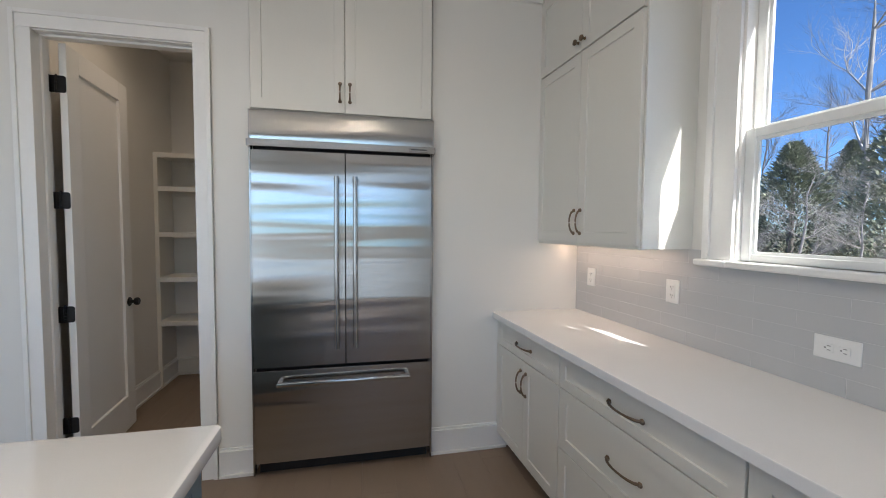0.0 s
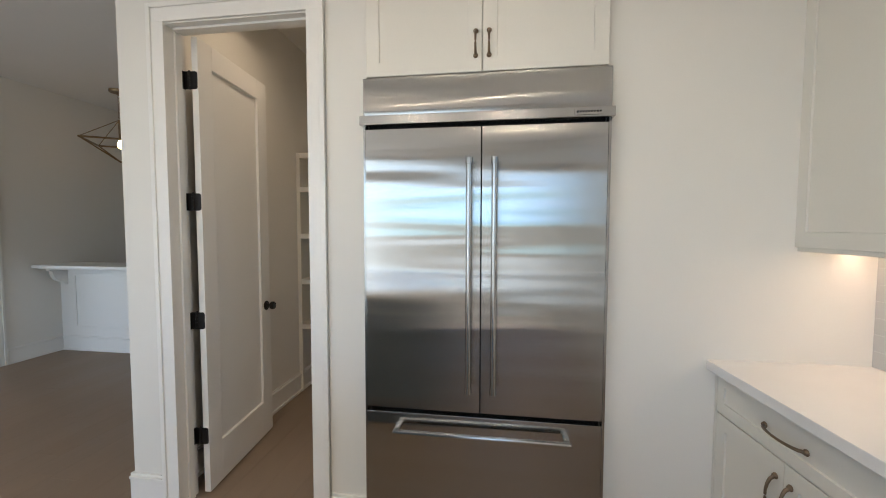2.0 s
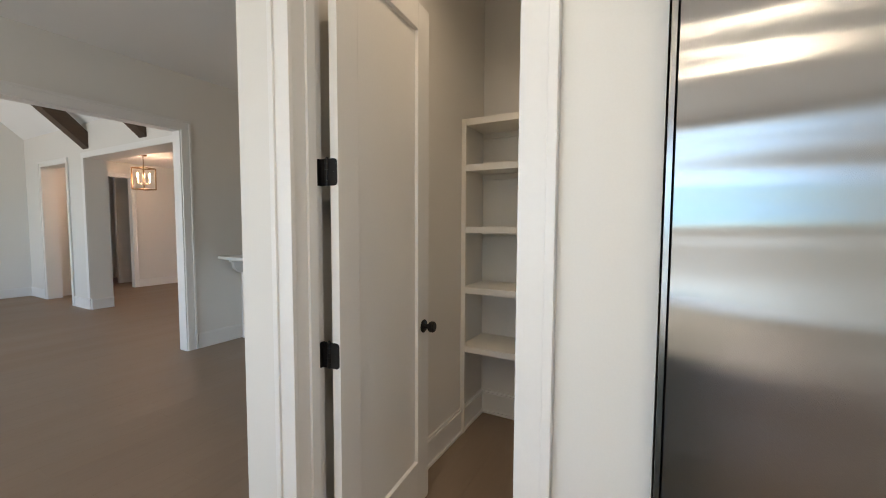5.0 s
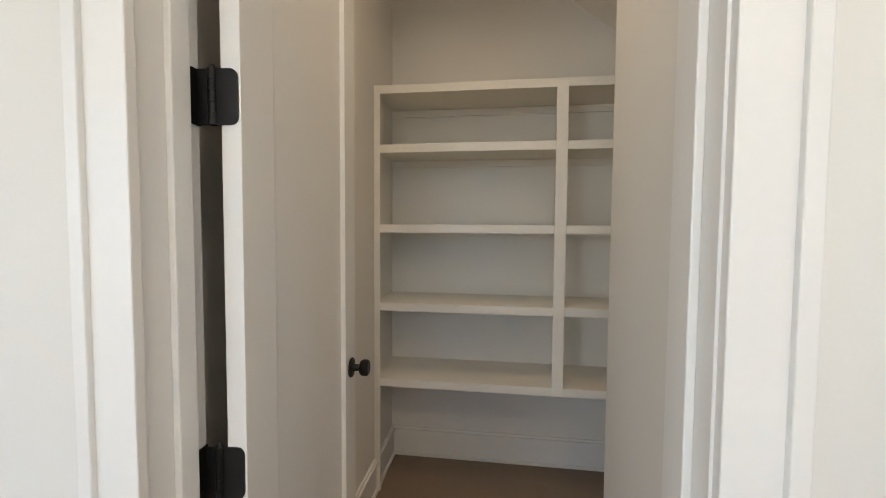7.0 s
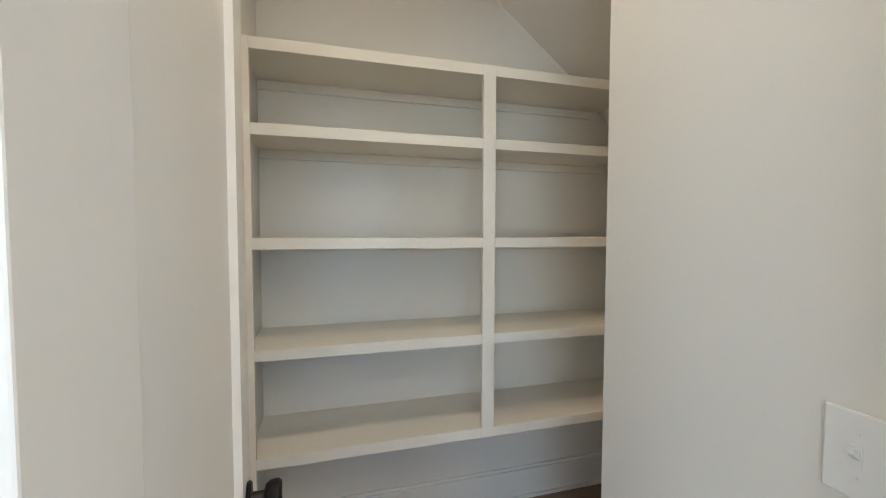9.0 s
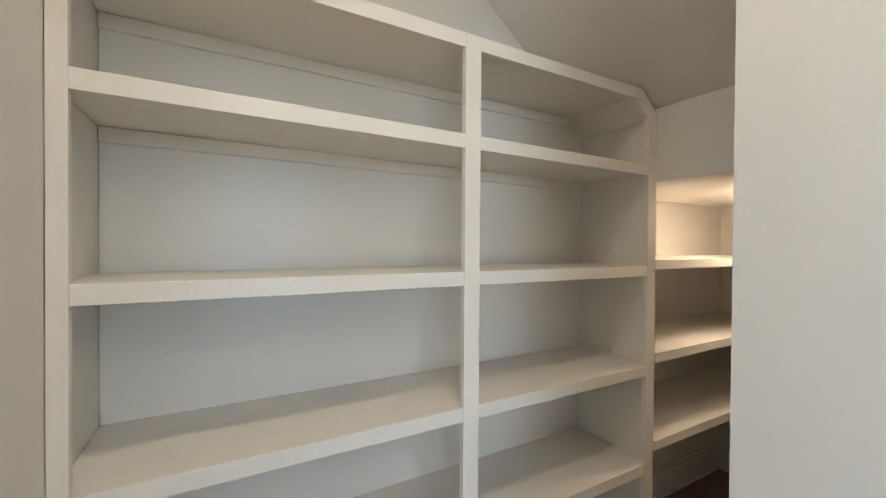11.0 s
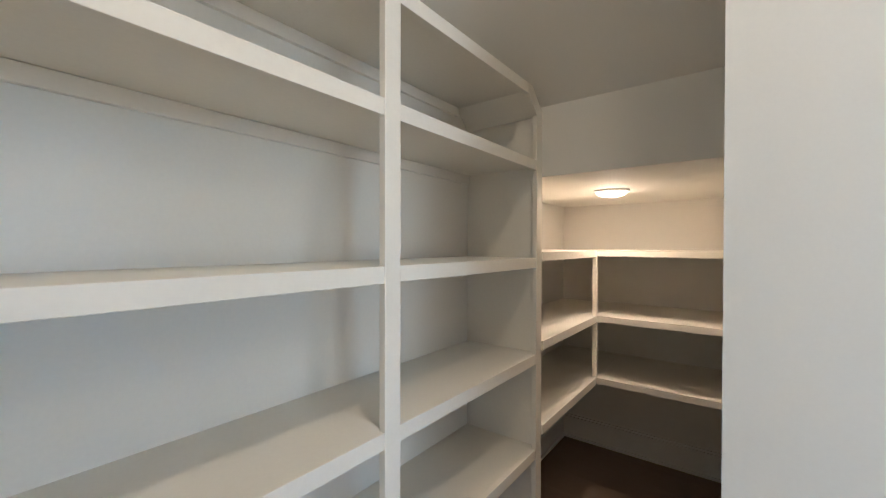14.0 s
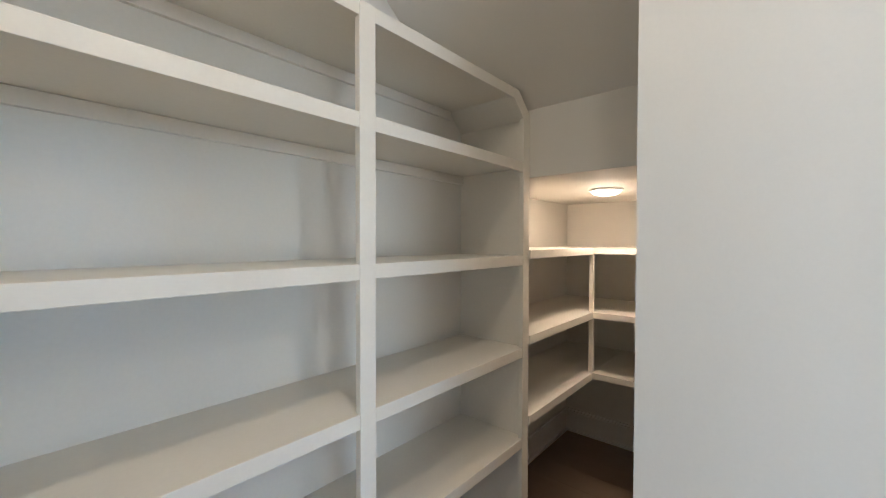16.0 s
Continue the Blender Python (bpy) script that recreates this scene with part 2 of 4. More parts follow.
def prism(bm, outline, axis, lo, hi):
    """An outline of (u, v) pairs pushed along an axis: x: (y, z), y: (x, z), z: (x, y)."""
    def at(u, v, w):
        return {"x": (w, u, v), "y": (u, w, v), "z": (u, v, w)}[axis]
    a = [bm.verts.new(at(u, v, lo)) for u, v in outline]
    b = [bm.verts.new(at(u, v, hi)) for u, v in outline]
    k = len(outline)
    bm.faces.new(a)
    bm.faces.new(list(reversed(b)))
    for i in range(k):
        j = (i + 1) % k
        bm.faces.new((a[j], a[i], b[i], b[j]))
    bmesh.ops.recalc_face_normals(bm, faces=bm.faces[:])
    return bm


def mesh_of(name, bm, mat, smooth=False):
    bmesh.ops.recalc_face_normals(bm, faces=bm.faces[:])
    me = bpy.data.meshes.new(name)
    bm.to_mesh(me)
    bm.free()
    me.materials.append(mat)
    if smooth:
        for p in me.polygons:
            p.use_smooth = True
        me.set_sharp_from_angle(angle=radians(35))
    return me


def part(name, bm, mat, parent, label="", smooth=False):
    ob = new(name, mesh_of(name, bm, mat, smooth))
    ob.parent = parent
    if label:
        tagged(ob, label)
    return ob


def thing(name, label, category, group="", at=None):
    ob = new(name)
    ob.empty_display_size = 0.05
    if at is not None:
        ob.matrix_world = at
    return tagged(ob, label, category, group)


def structure(name, bm, mat, label="", category="", smooth=False):
    return tagged(new(name, mesh_of(name, bm, mat, smooth)), label, category, kind="structure")


# ---------------------------------------------------------------- plan, in metres
CEILING = 3.03
WALL = 0.115                       # thickness of the fridge wall
END_X = -1.305                     # outer corner of the pantry
DOOR_L, DOOR_R, DOOR_H = -1.032, -0.296, 2.455
RIGHT = 2.06                       # window wall
RUN = pose(1.448, 0, 0, 0, 0, 3.3) @ pose(-1.448, 0, 0)   # the window wall and all along it stand a little out of square
PONY_Y = 2.19
WEST = WEST_X                      # wall with the wide cased opening
BACK_P = 1.84                      # pantry back wall
PART_X, PART_Y = -0.191, 0.813     # partition beside the fridge

# floor slab under the planks and ground outside
structure("floor", block(-12.6, 2.7, -6.1, 6.1, -0.20, -0.012), GROUT, "plain slab under the oak boards", "floor")

# fridge wall
bm = bmesh.new()
box(bm, END_X, DOOR_L - 0.020, 0, WALL, 0, CEILING)
box(bm, DOOR_L - 0.020, DOOR_R + 0.012, 0, WALL, DOOR_H + 0.012, CEILING)
box(bm, DOOR_R + 0.012, -0.012, 0, WALL, 0, CEILING)
box(bm, -0.012, 1.034, 0, WALL, 2.99, CEILING)
box(bm, 1.034, RIGHT, 0, WALL, 0, CEILING)
structure("wall_fridge", bm, PAINT, "smooth off-white painted wall round the fridge and pantry door", "wall")
bm = bmesh.new()
box(bm, PART_X, -0.022, WALL, PART_Y, 0, CEILING)
box(bm, -0.022, 2.14, PART_Y - 0.1, PART_Y, 0, CEILING)
structure("wall_partition", bm, PAINT, "off-white painted partition between fridge and pantry", "wall")
structure("wall_pantry_left", block(END_X, -1.17, WALL, 6.0, 0, CEILING), PAINT, "off-white painted pantry side wall", "wall")
structure("wall_pantry_back", block(-1.17, 0.651, BACK_P, BACK_P + 0.12, 0, CEILING), PAINT, "off-white painted pantry back wall", "wall")

# window wall, with the hole for the window
WY0, WY1, WZ0, WZ1 = -1.88, -1.127, 1.332, 2.62
bm = bmesh.new()
box(bm, RIGHT, RIGHT + 0.096, WY1, WALL, 0, CEILING)
box(bm, RIGHT, RIGHT + 0.096, WY0, WY1, 0, WZ0)
box(bm, RIGHT, RIGHT + 0.096, WY0, WY1, WZ1, CEILING)
box(bm, RIGHT, RIGHT + 0.096, -6.0, WY0, 0, CEILING)
structure("wall_window", bm, PAINT, "off-white painted wall with the kitchen window", "wall")

# unseen kitchen back wall with wide glazing behind the walker, its west bank assumed
bm = bmesh.new()
for a, c in ((-4.6, -4.42), (-2.68, -2.42), (1.5, 2.75)):
    box(bm, a, c, -6.14, -6.0, 0, CEILING)
for a, c in ((-4.42, -2.68), (-2.42, 1.5)):
    box(bm, a, c, -6.14, -6.0, 2.45, CEILING)
    box(bm, a, c, -6.14, -6.0, 0, 0.25)
structure("wall_kitchen_back", bm, PAINT, "off-white painted wall with wide glazing", "wall")

# wall with the wide cased opening, and the wall going on past the half wall
OP_Y0, OP_Y1, OP_H = -1.7, 1.535, 2.43
bm = bmesh.new()
box(bm, WEST - 0.13, WEST, -6.0, -5.5, 0, CEILING)
# unseen window hole, assumed, behind the added west lamp
box(bm, WEST - 0.13, WEST, -5.5, -2.5, 0, 0.45)
box(bm, WEST - 0.13, WEST, -5.5, -2.5, 2.45, CEILING)
box(bm, WEST - 0.13, WEST, -2.5, OP_Y0, 0, CEILING)
box(bm, WEST - 0.13, WEST, OP_Y0, OP_Y1, OP_H, CEILING)
box(bm, WEST - 0.13, WEST, OP_Y1, 6.0, 0, CEILING)
structure("wall_opening", bm, PAINT, "greige painted wall with a wide cased opening", "wall")
structure("wall_stair_back", block(WEST, -1.17, 6.0, 6.12, 0, CEILING), PAINT, "plain painted wall behind the half wall", "wall")

# ceilings
bm = prism(bmesh.new(), [(WEST - 0.13, -6.1), (2.58, -6.1), (2.24, WALL), (WEST - 0.13, WALL)], "z", CEILING, CEILING + 0.12)
structure("ceiling", bm, CEIL, "flat white ceiling", "ceiling")
structure("ceiling_hall", block(WEST - 0.13, -1.17, WALL, 6.1, CEILING, CEILING + 0.12), CEIL, "flat white ceiling over the half wall", "ceiling")
SX = -(CEILING - 2.545) / 0.77
bm = prism(bmesh.new(), [(-1.17, CEILING), (SX, CEILING), (0.74, 2.545 - 0.77 * 0.74), (0.74, CEILING + 0.12), (-1.17, CEILING + 0.12)], "y", WALL, BACK_P + 0.12)
structure("ceiling_pantry", bm, PAINT, "painted pantry ceiling that slopes down under the stairs", "ceiling")

# living room and dining room seen through the opening
LV_W, LV_Y = -10.75, 1.95
def vault(y):
    return 3.0 + 0.95 * (LV_Y - y)
bm = bmesh.new()
prism(bm, [(-4.0, 0), (2.2, 0), (2.2, 3.0), (-1.0, vault(-1.0) + 0.1), (-4.0, 3.1)], "x", LV_W - 0.12, LV_W)
structure("wall_living_west", bm, PAINT, "tall white gable wall of the living room", "wall")
bm = bmesh.new()
box(bm, LV_W, -9.95, LV_Y, LV_Y + 0.2, 0, 3.05)
box(bm, -9.95, -8.86, LV_Y, LV_Y + 0.2, 2.43, 3.05)
box(bm, -8.86, -8.15, LV_Y, LV_Y + 0.3, 0, 3.05)
box(bm, -8.15, -5.2, LV_Y, LV_Y + 0.3, 2.46, 3.05)
box(bm, -5.2, WEST - 0.13, LV_Y, LV_Y + 0.3, 0, 3.05)
structure("wall_living_north", bm, PAINT, "white living room wall with two cased openings", "wall")
# south wall is out of view; its glazing is assumed
bm = bmesh.new()
box(bm, LV_W, -9.8, -4.14, -4.0, 0, 3.1)
box(bm, -9.8, -5.4, -4.14, -4.0, 2.65, 3.1)
box(bm, -9.8, -5.4, -4.14, -4.0, 0, 0.35)
box(bm, -5.4, WEST - 0.13, -4.14, -4.0, 0, 3.1)
structure("wall_living_south", bm, PAINT, "unseen white living room wall with assumed wide glazing", "wall")
bm = prism(bmesh.new(), [(LV_Y + 0.3, 2.95), (LV_Y, 3.0), (-1.0, vault(-1.0)), (-4.1, 3.05), (-4.1, 3.2), (-1.0, vault(-1.0) + 0.15), (LV_Y + 0.3, 3.1)], "x", LV_W - 0.12, WEST - 0.132)
structure("ceiling_vault", bm, CEIL, "white vaulted living room ceiling", "ceiling")
bm = prism(bmesh.new(), [(LV_Y, CEILING + 0.12), (-1.0, vault(-1.0)), (-4.0, CEILING + 0.12)], "x", WEST - 0.13, WEST)
structure("wall_living_east_gable", bm, PAINT, "white gable over the cased opening", "wall")
bm = bmesh.new()
box(bm, -10.29, -10.17, 2.2, 2.5, 0, 2.72)
box(bm, -10.29, -10.17, 2.5, 3.42, 2.40, 2.72)
box(bm, -10.29, -10.17, 3.42, 6.0, 0, 2.72)
structure("wall_dining_west", bm, PAINT, "pale pinkish lit dining room wall with a doorway", "wall")
structure("wall_dining_north", block(-12.6, WEST - 0.13, 6.0, 6.12, 0, 2.72), PAINT, "plain dining room wall", "wall")
structure("ceiling_dining", block(-12.6, WEST - 0.13, 2.25, 6.1, 2.72, 2.84), CEIL, "flat white dining room ceiling", "ceiling")
bm = bmesh.new()
box(bm, -12.6, -12.48, 1.95, 6.0, 0, 2.72)
box(bm, -12.48, LV_W - 0.12, 1.95, 2.1, 0, 2.72)
box(bm, -11.3, -11.2, 3.55, 6.0, 0, 2.72)
structure("wall_hall", bm, PAINT, "dim hall walls behind the dining room", "wall")

# ground outside, one sheet that rises away from the house
gx = [-400, -120, -40, -13, 2.25, 6, 10, 14, 20, 40, 120, 400]
gy = [-400, -120, -40, -15, -6.2, 0, 6, 12, 20, 40, 120, 400]
verts = []
for yy in gy:
    for xx in gx:
        away = max(0.0, xx - 2.25)
        verts.append((xx, yy, -0.35 + 0.85 * min(1.0, away / 13.0) + (0.10 * noise.noise((xx * 0.3, yy * 0.3, 0)) if away > 2 else 0)))
faces = [(j * 12 + i, j * 12 + i + 1, j * 12 + i + 13, j * 12 + i + 12) for j in range(11) for i in range(11)]
GROUND = material("dry_leaf_litter", (0.16, 0.13, 0.09), 0.95, vary=0.45, scale=1.2, fine=9, bump=0.4)
me = bpy.data.meshes.new("ground")
me.from_pydata(verts, [], faces)
me.materials.append(GROUND)
tagged(new("ground", me), "dry winter ground with leaf litter", "ground", kind="structure")


# ---------------------------------------------------------------- trim
BASE_H = 0.172


def baseboard(bm, axis, a, b, face, out):
    """Board, cap moulding and shoe along a wall; face: the wall's plane, out: +1 or -1, the side it stands on."""
    for t, z0, z1 in ((0.015, 0.0, BASE_H - 0.028), (0.022, BASE_H - 0.028, BASE_H - 0.014), (0.012, BASE_H - 0.014, BASE_H), (0.027, 0.0, 0.018)):
        lo, hi = sorted((face, face + out * t))
        if axis == "x":
            box(bm, a, b, lo, hi, z0, z1, 0.002)
        else:
            box(bm, lo, hi, a, b, z0, z1, 0.002)
    return bm


def base_run(axis, a, b, face, out):
    structure("baseboard", baseboard(bmesh.new(), axis, a, b, face, out), TRIM, "white enamelled baseboard with a moulded cap", "baseboard")


CAS = 0.086
base_run("x", END_X - 0.015, DOOR_L - CAS - 0.004, 0, -1)
base_run("y", -0.0, PONY_Y, END_X, -1)
base_run("x", DOOR_R + CAS + 0.004, -0.014, 0, -1)
base_run("x", 1.036, 1.55, 0, -1)
base_run("y", WALL, PART_Y + 0.015, PART_X, -1)
base_run("x", PART_X, 2.0, PART_Y, 1)
base_run("y", WALL, BACK_P, -1.17, 1)
base_run("x", -1.17, 0.624, BACK_P, -1)
base_run("y", OP_Y1 + 0.11, PONY_Y, WEST, 1)
base_run("y", PONY_Y + 0.15, 6.0, WEST, 1)
base_run("y", -4.0, LV_Y, LV_W, 1)
base_run("x", LV_W, -9.97, LV_Y, -1)
base_run("x", -8.84, -8.17, LV_Y, -1)
base_run("y", LV_Y, LV_Y + 0.3, -8.15, 1)
base_run("y", 3.52, 6.0, -10.17, 1)


def casing(bm, axis, a, b, head, face, out, width=CAS):
    """Flat casing with a raised outer band round an opening from a to b."""
    def put(u0, u1, z0, z1, t):
        lo, hi = sorted((face, face + out * t))
        if axis == "x":
            box(bm, u0, u1, lo, hi, z0, z1, 0.002)
        else:
            box(bm, lo, hi, u0, u1, z0, z1, 0.002)
    for u0, u1, v0, v1 in ((a - width, a, a - width, a - width + 0.022), (b, b + width, b + width - 0.022, b + width)):
        put(u0, u1, 0, head, 0.017)
        put(v0, v1, 0, head + width, 0.026)
    put(a - width + 0.022, b + width - 0.022, head, head + width, 0.017)
    put(a - width + 0.022, b + width - 0.022, head + width - 0.022, head + width, 0.026)
    return bm


# pantry door frame: jambs, stops and casings
frame_ob = tagged(new("door_frame", mesh_of("door_frame", casing(bmesh.new(), "x", DOOR_L, DOOR_R, DOOR_H, 0, -1), TRIM)), "white enamelled door casing with a raised outer band", "door frame", kind="structure")
bm = bmesh.new()
box(bm, DOOR_L - 0.019, DOOR_L - 0.007, -0.002, 0.121, 0, DOOR_H + 0.002, 0.001)
box(bm, DOOR_R - 0.004, DOOR_R + 0.010, -0.002, WALL + 0.002, 0, DOOR_H + 0.002, 0.001)
box(bm, DOOR_L - 0.007, DOOR_R - 0.004, -0.002, WALL + 0.002, DOOR_H - 0.006, DOOR_H + 0.010, 0.001)
box(bm, DOOR_L - 0.007, DOOR_L + 0.005, 0.052, 0.090, 0, DOOR_H - 0.006, 0.002)
box(bm, DOOR_R - 0.016, DOOR_R - 0.004, 0.035, 0.074, 0, DOOR_H - 0.006, 0.002)
box(bm, DOOR_L + 0.005, DOOR_R - 0.016, 0.035, 0.074, DOOR_H - 0.018, DOOR_H - 0.006, 0.002)
part("jamb", bm, TRIM, frame_ob)
part("casing", casing(bmesh.new(), "x", DOOR_L - 0.022, DOOR_R, DOOR_H, WALL, 1, 0.07), TRIM, frame_ob)

# pantry door leaf, swung open into the pantry, hinged at the left jamb
DW, DT, DH = 0.705, 0.0335, 2.43
door = thing("door_1", "white single-panel pantry door standing wide open", "door", at=pose(-0.9645, 0.122, 0.012, 0, 0, 95.4))
tagged(door, kind="structure")


def leaf_boards(w, h, t, stile, rail, bottom):
    """Stiles and rails of a one-panel leaf: x along the width, face at y = 0, thickness to +y."""
    out = []
    out.append(block(0, stile, 0, t, 0, h, 0.0015))
    out.append(block(w - stile, w, 0, t, 0, h, 0.0015))
    out.append(block(stile, w - stile, 0, t, h - rail, h, 0.0015))
    out.append(block(stile, w - stile, 0, t, 0, bottom, 0.0015))
    return out


def bead(x0, x1, z0, z1, d):
    """Small sloping moulding round the sunk panel of a leaf, on both faces."""
    bm = bmesh.new()
    for y0, y1 in ((0.0, d), (DT, DT - d)):
        o = [bm.verts.new((x, y0 + (0.0004 if y0 < y1 else -0.0004), z)) for x, z in ((x0, z0), (x1, z0), (x1, z1), (x0, z1))]
        i = [bm.verts.new((x, y1, z)) for x, z in ((x0 + 0.005, z0 + 0.005), (x1 - 0.005, z0 + 0.005), (x1 - 0.005, z1 - 0.005), (x0 + 0.005, z1 - 0.005))]
        for k in range(4):
            j = (k + 1) % 4
            bm.faces.new((o[k], o[j], i[j], i[k]))
    return bm


for nm, b in zip(("stile", "stile", "rail", "rail"), leaf_boards(DW, DH, DT, 0.116, 0.125, 0.235)):
    part(nm, b, TRIM, door)
part("panel", block(0.116, DW - 0.116, 0.0135, DT - 0.0135, 0.235, DH - 0.125), TRIM, door)
part("bead", bead(0.116, DW - 0.116, 0.235, DH - 0.125, 0.0135), TRIM, door)
knob_m = Matrix.Translation((DW - 0.06, 0, 0.905)) @ pose(0, 0, 0, 90)
bm = turned(bmesh.new(), [(0.031, 0.0), (0.033, 0.004), (0.030, 0.008), (0.012, 0.010), (0.011, 0.030), (0.022, 0.034), (0.027, 0.042), (0.027, 0.056), (0.022, 0.062)], knob_m)
part("door_knob", bm, BLACK, door, "black bronze door knob", smooth=True)
bm = turned(bmesh.new(), [(0.031, 0.0), (0.033, 0.004), (0.030, 0.008), (0.012, 0.010), (0.011, 0.030), (0.022, 0.034), (0.027, 0.042), (0.027, 0.056), (0.022, 0.062)], Matrix.Translation((DW - 0.06, DT, 0.905)) @ pose(0, 0, 0, -90))
part("door_knob", bm, BLACK, door, "black bronze door knob", smooth=True)


def plate(y0, y1, half, r, round_low):
    """Outline of a hinge plate with two rounded corners."""
    pts = []
    ye, yr = (y0, y1) if round_low else (y1, y0)
    sgn = 1 if ye < yr else -1
    pts.append((yr, -half))
    for k in range(5):
        a = k / 4 * math.pi / 2
        pts.append((ye + sgn * r * (1 - math.sin(a)), -half + r * (1 - math.cos(a))))
    for k in range(5):
        a = k / 4 * math.pi / 2
        pts.append((ye + sgn * r * (1 - math.cos(a)), half - r * (1 - math.sin(a))))
    pts.append((yr, half))
    return pts


def hinge_mesh():
    bm = bmesh.new()
    prism(bm, plate(0.0035, DT + 0.012, 0.0455, 0.013, True), "x", -0.0028, 0.0)
    for k in range(5):
        z0 = -0.0455 + k * 0.0182
        rod(bm, (-0.001, DT + 0.013, z0 + 0.0004), (-0.001, DT + 0.013, z0 + 0.0178), 0.0075, 14)
    rod(bm, (-0.001, DT + 0.013, 0.0455), (-0.001, DT + 0.013, 0.052), 0.006, 12, 0.003)
    box(bm, -0.0028, 0.0, DT + 0.013, DT + 0.0415, -0.0455, 0.0455, 0.001)
    for y, z in ((0.012, 0.030), (0.020, 0.0), (0.012, -0.030)):
        rod(bm, (-0.0036, y, z), (-0.0026, y, z), 0.0036, 10, 0.003)
    return bm


for z in (0.315, 0.949, 1.582, 2.210):
    h = part("hinge", hinge_mesh(), BLACK, door, "black bronze butt hinge with rounded corners", smooth=True)
    h.location = (0, 0, z)
    bm = prism(bmesh.new(), plate(0.0915, 0.121, 0.0455, 0.013, True), "x", DOOR_L - 0.0072, DOOR_L - 0.0045)
    g = part("hinge_plate", bm, BLACK, frame_ob, "black bronze hinge plate")
    g.location = (0, 0, z + 0.012)

# wide cased opening
frame2 = tagged(new("opening_frame", mesh_of("opening_frame", casing(bmesh.new(), "y", OP_Y0, OP_Y1, OP_H, WEST, 1, 0.10), TRIM)), "white casing round the wide opening", "opening frame", kind="structure")
bm = bmesh.new()
box(bm, WEST - 0.135, WEST + 0.003, OP_Y1 - 0.012, OP_Y1 + 0.004, 0, OP_H)
box(bm, WEST - 0.135, WEST + 0.003, OP_Y0 - 0.004, OP_Y0 + 0.012, 0, OP_H)
box(bm, WEST - 0.135, WEST + 0.003, OP_Y0 + 0.012, OP_Y1 - 0.012, OP_H - 0.012, OP_H + 0.004)
part("jamb", bm, TRIM, frame2)
part("casing", casing(bmesh.new(), "y", OP_Y0, OP_Y1, OP_H, WEST - 0.13, -1, 0.10), TRIM, frame2)
bm = casing(bmesh.new(), "x", -9.95, -8.86, 2.43, LV_Y, -1, 0.09)
structure("opening_frame", bm, TRIM, "white casing round a living room opening", "opening frame")
bm = bmesh.new()
box(bm, -8.24, -8.152, LV_Y - 0.018, LV_Y, 0.19, 2.46, 0.002)
box(bm, -8.24, -5.11, LV_Y - 0.018, LV_Y, 2.46, 2.55, 0.002)
structure("opening_frame", bm, TRIM, "white casing round the dining room opening", "opening frame")
bm = casing(bmesh.new(), "y", 2.5, 3.42, 2.40, -10.17, 1, 0.09)
structure("opening_frame", bm, TRIM, "white casing round the dim hall doorway", "opening frame")

# crown moulding over the cabinets and along the fridge wall
bm = bmesh.new()
prism(bm, [(0.0, CEILING), (-0.09, CEILING), (-0.085, CEILING - 0.02), (-0.03, CEILING - 0.085), (-0.02, CEILING - 0.115), (0.0, CEILING - 0.115)], "x", 1.036, 1.75)
structure("trim", bm, TRIM, "white crown moulding below the ceiling", "trim")

# ---------------------------------------------------------------- shaker fronts and handles


def shaker(w, h, t=0.02, border=0.058, sunk=0.007):
    """A shaker front: x along the width from 0, z up from 0, face at y = 0 looking to -y."""
    bm = bmesh.new()
    e = 0.0015

    def loop(x0, x1, z0, z1, y):
        return [bm.verts.new(p) for p in ((x0, y, z0), (x1, y, z0), (x1, y, z1), (x0, y, z1))]
    loops = [loop(0, w, 0, h, t), loop(0, w, 0, h, e), loop(e, w - e, e, h - e, 0)]
    loops += [loop(border, w - border, border, h - border, 0), loop(border + 0.002, w - border - 0.002, border + 0.002, h - border - 0.002, sunk)]
    for a, c in zip(loops, loops[1:]):
        for k in range(4):
            n = (k + 1) % 4
            bm.faces.new((a[k], a[n], c[n], c[k]))
    bm.faces.new(loops[-1])
    bm.faces.new(list(reversed(loops[0])))
    return bm


def pull(length, axis="z"):
    """An arched bar handle with round feet, standing off to -y."""
    bm = bmesh.new()
    pts, rad = [], []
    for i in range(15):
        s = i / 14
        u = (s - 0.5) * length
        v = -0.030 * min(1.0, math.sin(math.pi * s) ** 0.45 * 1.02) - 0.002
        pts.append((u, v, 0) if axis == "x" else (0, v, u))
        rad.append(0.0062 - 0.0018 * math.sin(math.pi * s))
    sweep(bm, pts, rad, 10)
    for e in (-0.5, 0.5):
        u = e * length
        c = (u, -0.001, 0) if axis == "x" else (0, -0.001, u)
        turned(bm, [(0.0105, 0.0), (0.011, 0.003), (0.008, 0.007), (0.0065, 0.010)], Matrix.Translation(c) @ pose(0, 0, 0, 90), 14)
    return bm


def knob_round():
    return turned(bmesh.new(), [(0.009, 0.0), (0.006, 0.006), (0.006, 0.014), (0.013, 0.018), (0.016, 0.023), (0.015, 0.029), (0.009, 0.032)], pose(0, 0, 0, 90), 18)


def front(parent, name, x0, z0, w, h, handle=None, y=0.0, border=0.058):
    """A shaker door or drawer front in the parent's own axes, with its handle under it."""
    f = part(name, shaker(w, h, border=border), CABINET, parent)
    f.location = (x0, y, z0)
    if handle:
        kind, hx, hz, ln = handle
        g = part("handle" if kind != "knob" else "knob", knob_round() if kind == "knob" else pull(ln, kind), BRONZE, f, "brushed bronze handle", smooth=True)
        g.location = (hx, 0, hz)
    return f


